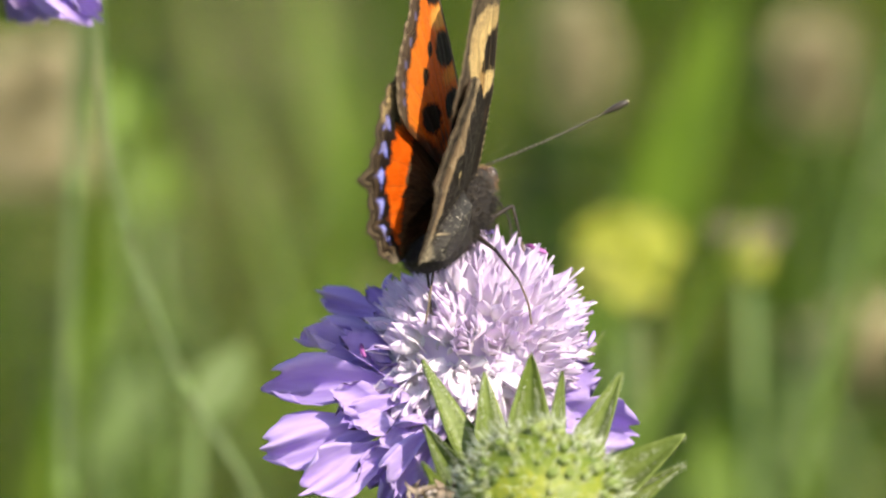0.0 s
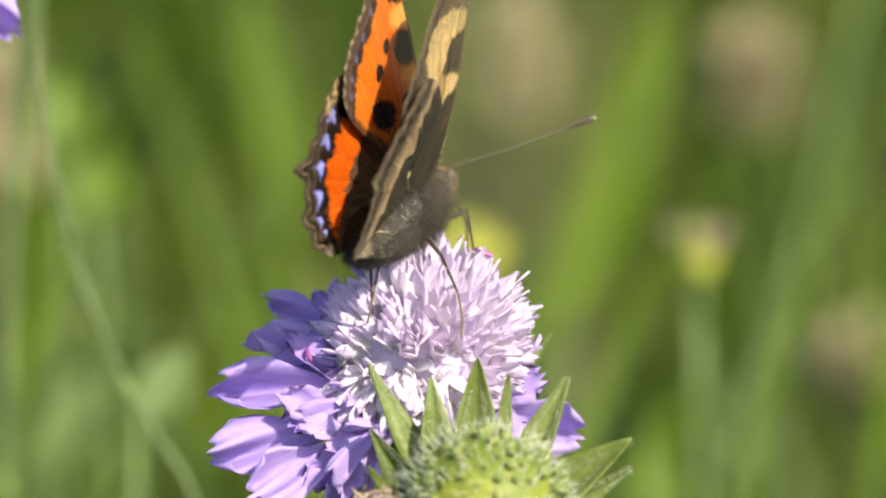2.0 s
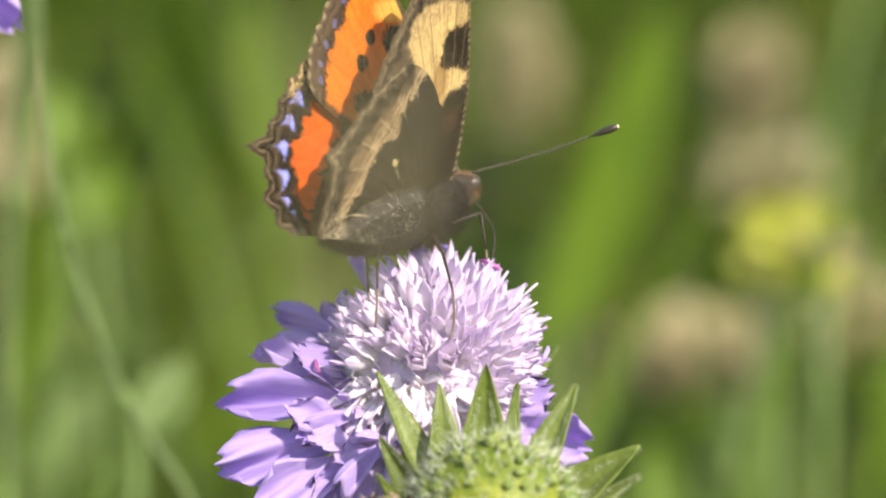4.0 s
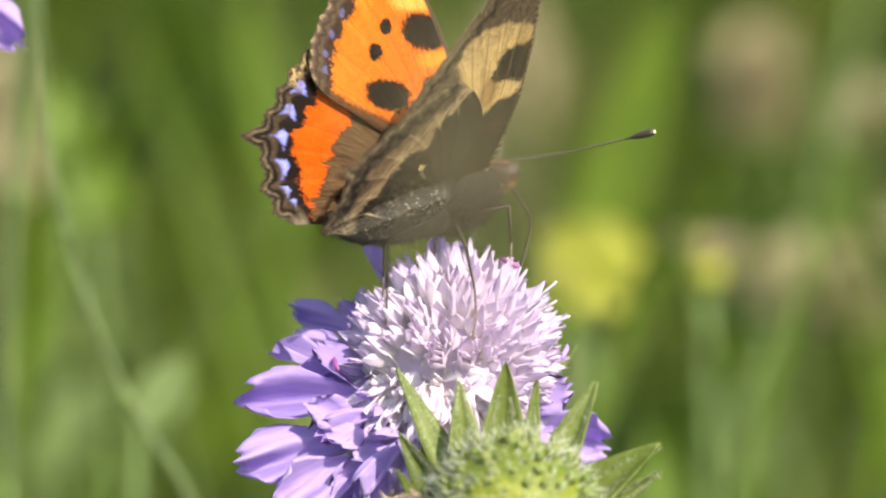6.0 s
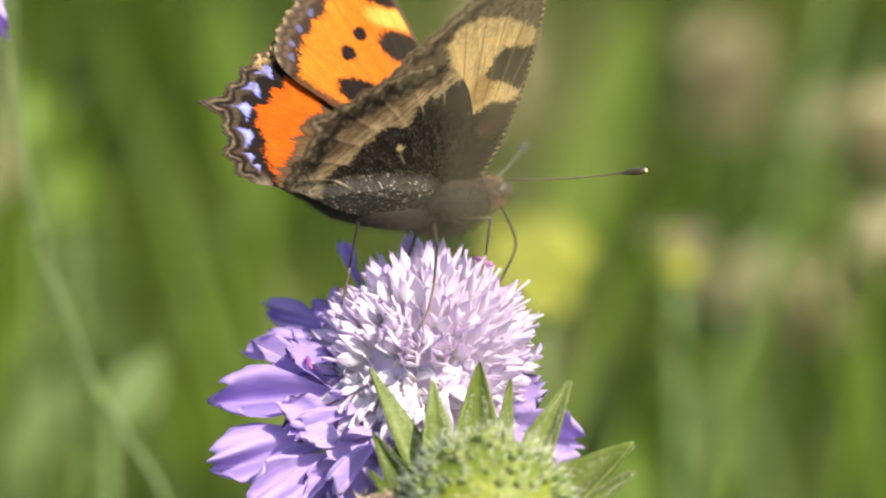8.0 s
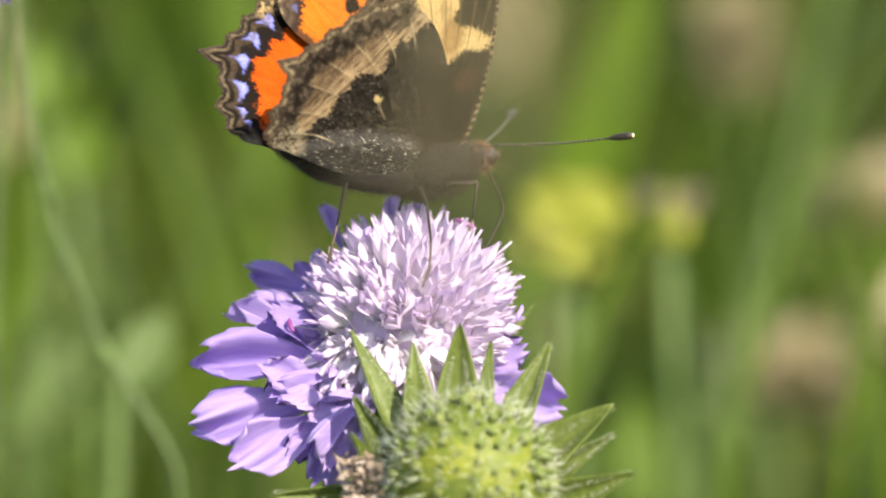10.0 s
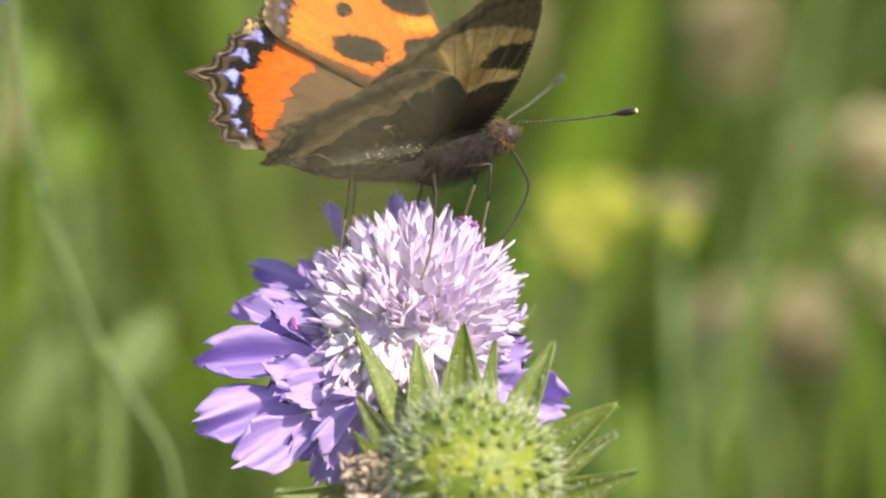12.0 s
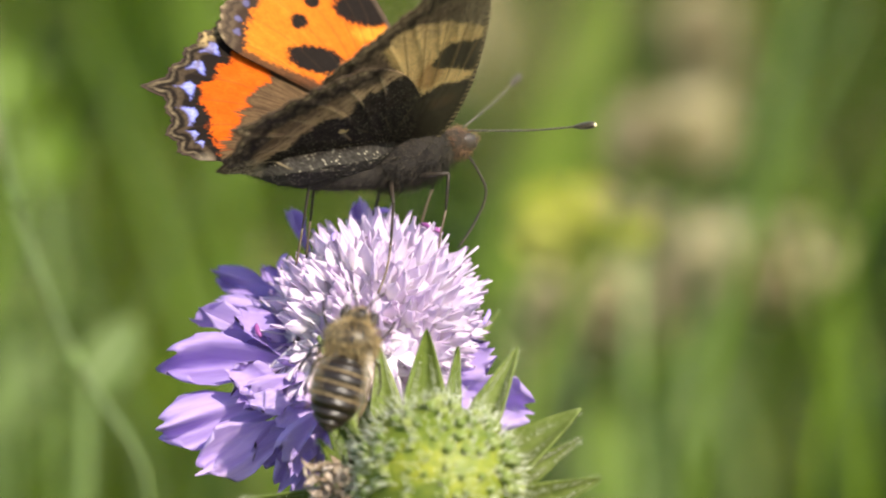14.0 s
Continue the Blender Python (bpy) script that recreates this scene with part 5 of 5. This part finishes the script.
def furry(parent, name, centre, radii, turn, mat, hair_mat, count, length, seed, label=""):
    """A rounded body part with a coat of fine hairs."""
    bm = bmesh.new()
    ellipsoid(bm, centre, radii, turn, 24, 16)
    ob = part(name, bm, mat, parent, label)
    rng = random.Random(seed)
    places = []
    for _ in range(count):
        d = Vector([rng.gauss(0, 1) for _ in range(3)]).normalized()
        p = turn @ Vector((d.x * radii[0], d.y * radii[1], d.z * radii[2])) + Vector(centre)
        nrm = turn @ Vector((d.x / radii[0], d.y / radii[1], d.z / radii[2]))
        places.append((p, nrm.normalized() + turn @ Vector((-0.8, 0, 0))))
    tagged(part("hairs", spikes(places, length, 0.000022, rng, 0.35), hair_mat, ob), kind="stuff")
    return ob


def butterfly():
    ob = thing("butterfly", "tortoiseshell butterfly with orange and black wings feeding on the flower", "butterfly")
    furry(ob, "thorax", (1.2 * MM, 0, -0.95 * MM), (3.7 * MM, 1.8 * MM, 2.05 * MM), Euler((0, radians(-4), 0)).to_matrix(), FUR, HAIR, 3400, 1.0 * MM, 1, "dark brown furry thorax")
    bm = bmesh.new()
    n = 17
    pts = [Vector((-1.4 - 11.4 * i / (n - 1), 0, -1.35 + 3.0 * (i / (n - 1)) ** 1.3)) * MM for i in range(n)]
    rad = [(1.0 + 0.42 * math.sin(math.pi * min(1, (i + 1.5) / n) ** 0.8) - 0.85 * max(0, (i / (n - 1) - 0.72) / 0.28) + (0.05 if i % 2 else -0.03)) * MM for i in range(n)]
    tube(bm, pts, rad, 18)
    abdomen = part("abdomen", bm, FUR, ob, "blackish grey abdomen with pale specks")
    rng = random.Random(4)
    places = []
    for _ in range(1700):
        k = rng.uniform(0, n - 1.01)
        i = int(k)
        a = rng.uniform(0, 6.283)
        c, r = pts[i].lerp(pts[i + 1], k - i), rad[i] + (rad[i + 1] - rad[i]) * (k - i)
        d = Vector((0, math.cos(a), math.sin(a)))
        places.append((c + d * r * 0.98, d + Vector((-1.3, 0, 0))))
    tagged(part("hairs", spikes(places, 0.55 * MM, 0.00002, rng), HAIR, abdomen), kind="stuff")
    ident = Matrix.Identity(3)
    head = furry(ob, "head", (5.3 * MM, 0, -0.6 * MM), (1.1 * MM, 1.2 * MM, 1.1 * MM), ident, FUR, HEAD_HAIR, 700, 0.6 * MM, 2, "reddish brown furry head")
    for s in (-1, 1):
        bm = bmesh.new()
        ellipsoid(bm, (5.7 * MM, s * 0.85 * MM, -0.4 * MM), (0.68 * MM, 0.5 * MM, 0.72 * MM), u=14, v=10)
        part("eye", bm, EYE_BLACK, head, "dark shiny compound eye")
        bm = bmesh.new()
        tube(bm, smooth_path([(5.7 * MM, s * 0.3 * MM, -1.2 * MM), (6.4 * MM, s * 0.35 * MM, -0.9 * MM), (6.9 * MM, s * 0.3 * MM, -0.3 * MM)], 4), [0.00022, 0.0003, 0.00034, 0.00034, 0.0003, 0.00026, 0.0002, 0.00014, 0.00006], 8)
        palp = part("palp", bm, FUR, head, "reddish hairy palp")
        tufts = [(Vector((5.7 + 1.2 * t, s * 0.33, -1.2 + 0.9 * t)) * MM, (1.0, s * rng.uniform(-0.6, 1.0), rng.uniform(-0.8, 0.8))) for t in (rng.random() for _ in range(90))]
        tagged(part("hairs", spikes(tufts, 0.5 * MM, 0.00002, rng), HEAD_HAIR, palp), kind="stuff")
    antenna(ob, (6.0 * MM, -0.4 * MM, 0.35 * MM), (11.2 * MM, -10.9 * MM, 2.3 * MM), (0, 0, -0.0002))
    antenna(ob, (6.0 * MM, 0.4 * MM, 0.35 * MM), (15.4 * MM, 8.7 * MM, 0.6 * MM), (0, 0, -0.0002))
    bm = bmesh.new()
    tube(bm, smooth_path([(5.8 * MM, -0.2 * MM, -1.3 * MM), (6.5 * MM, -0.6 * MM, -2.8 * MM), (6.9 * MM, -1.0 * MM, -4.6 * MM), (5.7 * MM, -1.2 * MM, -6.6 * MM), (4.0 * MM, -1.5 * MM, -8.2 * MM)], 7), 0.0001, 6)
    part("proboscis", bm, LEG, ob, "long thin curved dark proboscis")
    near_legs = {}
    for s in (-1, 1):
        far = 1.5 if s > 0 else 0.0
        wide = 0.55 if s > 0 else 1.0
        leg(ob, [(0.8, s * 1.0, -2.0), (2.9 + far, s * 3.0 * wide, -1.7), (2.3 + far, s * 3.3 * wide, -4.4), (1.5 + far, s * 3.6 * wide, -6.3), (1.1 + far, s * 3.9 * wide, -7.8)])
        if s > 0:
            leg(ob, [(-1.0, 1.1, -2.1), (-0.7, 1.3, -3.2), (-1.7, 1.8, -6.5), (-1.8, 2.1, -8.0), (-1.9, 2.4, -9.0)])
        else:
            near_legs["middle"] = leg(ob, [(-1.0, -1.1, -2.1), (-2.6, -2.9, -3.0), (-5.5, -5.2, -4.9), (-7.2, -6.1, -6.3), (-8.7, -6.5, -7.4)])
        hind = leg(ob, [(-2.4, s * 1.0, -1.6), (-7.4 + far, s * 1.2, -0.5), (-8.1 + far, s * 1.5, -4.6), (-8.4 + far, s * 1.6, -6.2), (-8.6 + far, s * 1.6, -7.4)])
        if s < 0:
            near_legs["hind"] = hind
    wings = {}
    for side, inner in (("left", 1), ("right", -1)):
        wings[side + "_fore"] = part("forewing", wing_mesh("forewing", True, inner), None, ob, "orange forewing with black blotches, straw-coloured beneath")
        wings[side + "_hind"] = part("hindwing", wing_mesh("hindwing", False, inner), None, ob, "hindwing with blue crescents along its scalloped edge, brown beneath")
    return ob, wings, near_legs


insect, wings, near_legs = butterfly()


# ---- honey bee ----
def honey_bee():
    """A bee whose head points along +z and whose back looks towards -y."""
    ob = thing("honey_bee", "brown banded honey bee flying up to the flower", "bee")
    ob.scale = (0.8, 0.8, 0.8)
    up = Matrix.Identity(3)
    spin = Matrix.Rotation(radians(-90), 3, "Y")
    furry(ob, "thorax", (0, 0, 1.6 * MM), (1.9 * MM, 2.1 * MM, 2.3 * MM), spin, BEE_DARK, BEE_FUR, 2600, 0.85 * MM, 5, "thorax with golden brown fur")
    head = furry(ob, "head", (0, 0.5 * MM, 3.9 * MM), (0.9 * MM, 1.75 * MM, 0.9 * MM), spin, BEE_DARK, BEE_FUR, 400, 0.45 * MM, 6, "dark brown head")
    for s in (-1, 1):
        bm = bmesh.new()
        ellipsoid(bm, (s * 1.25 * MM, 0.4 * MM, 4.0 * MM), (0.5 * MM, 0.6 * MM, 0.8 * MM), u=12, v=8)
        part("eye", bm, EYE_BLACK, head)
    shape = [(0.0, 1.2), (0.6, 2.0), (1.5, 2.38), (2.6, 2.45), (3.7, 2.35), (4.7, 2.0), (5.6, 1.45), (6.3, 0.7), (6.6, 0.15)]
    for i, ((a, ra), (b, rb)) in enumerate(zip(shape, shape[1:])):
        bm = bmesh.new()
        tube(bm, [(0, 0.02 * MM * a * a, -a * MM), (0, 0.02 * MM * b * b, -b * MM)], [ra * MM, rb * MM], 20)
        seg = part("abdomen_ring", bm, BEE_DARK, ob, "dark shiny ring of the abdomen")
        if 0 < i < 4:
            bm = bmesh.new()
            c = a * 0.14 + b * 0.86
            tube(bm, [(0, 0.02 * MM * c * c, -c * MM), (0, 0.02 * MM * b * b, -(b + 0.04) * MM)], [(ra * 0.14 + rb * 0.86 + 0.02) * MM, (rb + 0.05) * MM], 20)
            part("band", bm, BEE_BAND, seg, "pale brown hair band")
    for s in (-1, 1):
        for name, size, droop in (("forewing", 7.6, 7), ("hindwing", 5.2, 12)):
            bm = bmesh.new()
            d = Vector((s * math.sin(radians(droop)), -0.10, -math.cos(radians(droop))))
            lobe(bm, (s * 1.5 * MM, -1.2 * MM, 1.6 * MM), d, (0.2 * s, -1, 0), size * MM, size * 0.27 * MM, 0.05, 0.03, 9, 0.01, 0.00003, 3, 0.9)
            part("wing", bm, BEE_WING, ob, "smoky clear wing")
        leg(ob, [(s * 1.2, 1.2, 2.2), (s * 2.6, 1.9, 2.9), (s * 3.2, 2.4, 4.2), (s * 3.3, 2.8, 4.9)], (BEE_DARK, BEE_DARK))
        leg(ob, [(s * 1.4, 1.3, 1.2), (s * 3.0, 1.9, 0.6), (s * 3.6, 2.4, -0.9), (s * 3.7, 2.6, -1.9)], (BEE_DARK, BEE_DARK))
        leg(ob, [(s * 1.3, 1.4, 0.6), (s * 2.6, 2.0, -0.8), (s * 2.8, 2.2, -2.9), (s * 2.6, 2.5, -4.2)], (BEE_DARK, BEE_BAND))
        bm = bmesh.new()
        tube(bm, smooth_path([(s * 0.4 * MM, 0.2 * MM, 4.7 * MM), (s * 0.8 * MM, 0.1 * MM, 5.6 * MM), (s * 1.6 * MM, 0.4 * MM, 6.6 * MM)], 4), 0.00011, 6)
        part("antenna", bm, BEE_DARK, ob)
    return ob


bee = honey_bee()


# ---- a grass head close before the lens ----
def near_panicle(place):
    """A loose dry grass panicle: a thin stalk, side branches and small husks."""
    foot = Vector((place.x, place.y, -0.03))
    ob = thing("grass_panicle", "loose dry grass panicle swaying close before the lens", "grass head", Matrix.Translation(foot))
    at = place - foot
    part("stem", tube(bmesh.new(), smooth_path([(0, 0, 0), at * 0.5, at + Vector((0, 0, 0.004))], 6), 0.00006, 6), STRAW, ob)
    rng = random.Random(3)
    for i in range(8):
        a = rng.uniform(0, 6.283)
        z = rng.uniform(-0.006, 0.004)
        tip = at + Vector((math.cos(a) * 0.0022, math.sin(a) * 0.0022, z + 0.0012))
        branch = part("branch", tube(bmesh.new(), [at + Vector((0, 0, z)), tip], 0.00005, 4), STRAW, ob)
        bm = bmesh.new()
        lobe(bm, tip, (math.cos(a), math.sin(a), 1.2), (-math.cos(a), -math.sin(a), 1), 0.0016, 0.0008, 0.3, 0.1, 4, 0, 0.0001, i, 1.4, across=3)
        part("husk", bm, STRAW, branch)
    return ob


PANICLE_PLACE = spot(0.0, 0.0, -200)
panicle = near_panicle(PANICLE_PLACE)
# seconds, place right and up in mm
PANICLE_WAY = [
    (0, -6.83, 4.71), (0.5, -3.1, 0.5), (1, -0.73, 2.74), (1.5, -0.73, 4.63), (2, 1.88, 4.01),
    (2.5, 2.47, 4.35), (3, 0.24, 0.85), (3.5, 0.27, 2.86), (4, -2.29, 2.37), (5, -1.59, 3.76),
    (6.3, 1.21, 1.85), (7, 2.25, 1.68), (7.7, 3.07, 2.96), (8.7, 2.08, 4.73), (10, 1.21, 4.14),
    (10.5, 0.45, 3.62), (11, -1.52, 1.77), (11.5, -3.48, 1.31), (12, -1.82, 4.67), (12.5, -1.85, 6.47),
    (13, -0.48, 7.26), (13.5, 2.62, 7.60), (14, 4.29, 7.22),
]



# ---- what moves ----
# seconds, sway of flower and seed head to the right, lift of the flower and of the seed head, in mm
SWAY = [
    (0, -0.36, 0.69, 0.41), (0.5, 0.65, 0.46, 0.15), (1, 1.21, 0.50, 0.15), (1.5, 0.68, 0.61, 0.26), (2, -0.05, 0.54, 0.19), (2.5, -0.55, 0.67, 0.32),
    (3, -0.55, 0.72, 0.58), (3.5, -0.26, 0.72, 0.66), (4, 0.55, 0.48, 0.46), (4.2, 0.85, 0.46, 0.45), (6.3, 2.08, 0.38, 0.40), (6.5, 2.15, 0.37, 0.40),
    (7, 2.08, 0.20, 0.07), (7.5, 2.12, 0.28, 0.20), (7.7, 2.10, 0.26, 0.20), (10, 0.06, 0.13, 0.13), (10.5, -0.27, 0.09, 0.01), (11, 0.06, 0.00, -0.11),
    (11.5, 0.67, 0.08, -0.03), (12, 0.60, 0.08, 0.05), (12.5, 0.25, 0.09, 0.01), (13, -0.07, 0.08, -0.03), (13.5, -0.02, 0.12, 0.01), (14, -0.03, 0.08, 0.05),
]
# seconds, sway of the flower at the edge to the right and upwards, in mm
SIDE_SWAY = [
    (0, 1.09, 0.72), (0.5, -0.04, -1.13), (1, -0.87, -1.39), (1.5, -1.13, -0.65), (2, -0.65, -0.28),
    (2.5, 0.57, -0.28), (3, 0.30, 2.04), (3.5, -0.13, 2.00), (4.2, -0.57, 0.70), (6.3, -0.22, -0.52),
    (6.5, 0.22, -0.15), (7, 0.43, -0.58), (7.5, 0.65, -0.01), (10, 0.00, -0.35), (14, 0.30, -0.48),
]
# seconds, wing root right and up in mm, heading, nose up, spread of the left and of the right wings, roll in degrees
FLIGHT = [
    (0, -3.93, 3.02, 75.0, 17.2, -4.1, 15.9, -7.9), (0.5, -2.92, 3.02, 74.4, 18.3, -2.3, 14.4, -4.4), (1, -2.35, 3.27, 73.6, 19.4, -0.5, 12.8, -0.9),
    (1.5, -2.94, 3.39, 71.8, 18.0, 0.1, 10.3, 0.0), (2, -3.08, 3.17, 69.0, 15.7, -2.3, 16.1, -3.1), (2.5, -3.75, 3.71, 68.3, 15.4, -6.5, 19.2, -6.4),
    (3, -3.90, 3.75, 61.3, 12.3, -4.3, 16.4, -4.7), (3.5, -3.60, 3.78, 57.1, 15.1, 3.8, 19.0, -4.9), (4, -2.36, 4.12, 56.8, 11.4, 3.6, 15.6, -5.0),
    (4.2, -1.76, 3.92, 55.2, 13.8, 2.3, 22.0, -5.3), (6.5, 0.43, 4.87, 43.2, 9.6, 22.0, 27.8, 2.7), (7, 1.34, 4.28, 39.5, 0.4, 34.7, 25.4, 3.1),
    (7.5, 1.11, 4.46, 37.1, 0.9, 36.8, 28.3, 2.4), (10, -0.92, 4.19, 36.9, 0.1, 24.6, 14.3, 2.0), (10.5, -0.59, 4.77, 30.8, 4.3, 27.9, 27.0, 2.6),
    (11, 0.02, 4.75, 29.2, 4.9, 42.5, 46.1, 4.4), (11.5, 0.63, 5.02, 28.0, 4.9, 42.5, 49.0, 2.6), (12, 0.38, 5.17, 26.2, 6.7, 39.2, 45.2, 2.7),
    (12.5, -0.45, 4.97, 26.5, 8.8, 28.5, 34.9, 3.1), (13, -0.54, 4.69, 26.1, 6.6, 30.7, 33.9, 4.3), (13.5, -0.50, 5.17, 23.8, 8.8, 37.3, 35.8, 5.5),
    (14, -0.66, 5.04, 26.2, 7.4, 44.2, 38.2, 5.8),
]
# hip and foot at rest, then seconds and where the foot reaches to, in mm in the butterfly's space
LEG_STEPS = {
    "middle": ((-1.0, -1.1, -2.1), (-8.7, -6.5, -7.4), [(0, (-10.1, -7.3, -5.7)), (1, (-10.1, -7.5, -5.7)), (2.5, (-9.6, -6.3, -6.8)), (4, (-8.4, -6.4, -7.1)), (6.5, (-6.0, -6.4, -6.7)), (7.7, (-6.0, -6.4, -6.7)), (10, (-5.3, -7.3, -6.4)), (14, (-5.3, -7.3, -6.4))]),
    "hind": ((-2.4, -1.0, -1.6), (-8.6, -1.6, -7.4), [(0, (-10.6, 1.0, -4.7)), (1, (-10.6, 1.0, -4.7)), (4, (-10.4, -0.7, -6.8)), (6.5, (-7.2, -0.2, -6.2)), (7.7, (-7.2, -0.2, -6.2)), (10, (-7.8, -0.8, -5.9)), (14, (-7.8, -0.8, -5.9))]),
}
# seconds, place right, up and away in mm, heading, tilt and roll in degrees
BEE_WAY = [
    (0, -12.22, -49.97, -16, 0, 0, 0), (12.3, -4.08, -34.62, -16, 0, 0, 0), (12.7, -4.17, -21.31, -26, -10, 5, 0),
    (13, -6.43, -15.28, -24, -15, 8, 0), (13.2, -5.46, -14.72, -22, -15, 6, 0), (13.5, -1.96, -12.53, -18, -20, 6, 0),
    (13.7, -2.54, -11.52, -16, -20, 12, 0), (14, -3.95, -9.95, -14, -22, 17, 0),
]


def swayed(ob, head, u, v=0.0):
    """The pose of a rooted plant whose head is pushed u to the right and v away, in mm."""
    foot = ob.matrix_basis.translation.copy()
    return pose(*foot, -math.degrees(math.atan2(v * MM, head.z)), math.degrees(math.atan2(u * MM, head.z)), 0)


def motions():
    walk(flower, [(t, swayed(flower, HEAD_PLACE, u) @ pose(0, 0, v * MM)) for t, u, v, _ in SWAY])
    walk(seedy, [(t, swayed(seedy, SEED_PLACE, u) @ pose(0, 0, v * MM)) for t, u, _, v in SWAY])
    walk(insect, [(t, pose(*spot(u, v, 2), roll, -nose, turn)) for t, u, v, turn, nose, _, _, roll in FLIGHT])
    for side, sign, column in (("left", -1, 5), ("right", 1, 6)):
        walk(wings[side + "_fore"], [(row[0], pose(0, -sign * 0.0001, 0, sign * (row[column] + (-0.9 if side == "left" else 0.0)))) for row in FLIGHT])
        walk(wings[side + "_hind"], [(row[0], pose(0, -sign * 0.0002, 0, sign * (row[column] + (0.9 if side == "left" else 2.5)))) for row in FLIGHT])
    for name, (hip, rest, steps) in LEG_STEPS.items():
        hip, rest = Vector(hip), Vector(rest)
        walk(near_legs[name], [(t, Matrix.Translation(hip * MM) @ (rest - hip).rotation_difference(Vector(foot) - hip).to_matrix().to_4x4()) for t, foot in steps])
    walk(side_flower, [(t, swayed(side_flower, SIDE_PLACE, u) @ pose(0, 0, v * MM)) for t, u, v in SIDE_SWAY])
    walk(bee, [(t, pose(*spot(u, v, w), rx, ry, rz)) for t, u, v, w, rx, ry, rz in BEE_WAY])
    for head in blown:
        walk(head, [(t, swayed(head, spot(0, -23.2, 430), u) @ pose(0, 0, v * MM)) for t, u, v in BLOWN_SWAY])
    walk(small_bud, [(t, swayed(small_bud, BUD_PLACE, u)) for t, u in BUD_SWAY])
    walk(yellow, [(t, swayed(yellow, YELLOW_PLACE, u) @ pose(0, 0, 0.17 * max(0, u - 5) * MM)) for t, u in YELLOW_SWAY])
    start = panicle.matrix_basis.translation.copy()
    walk(panicle, [(t, pose(start.x + u * MM, start.y, start.z + v * MM)) for t, u, v in PANICLE_WAY])


motions()
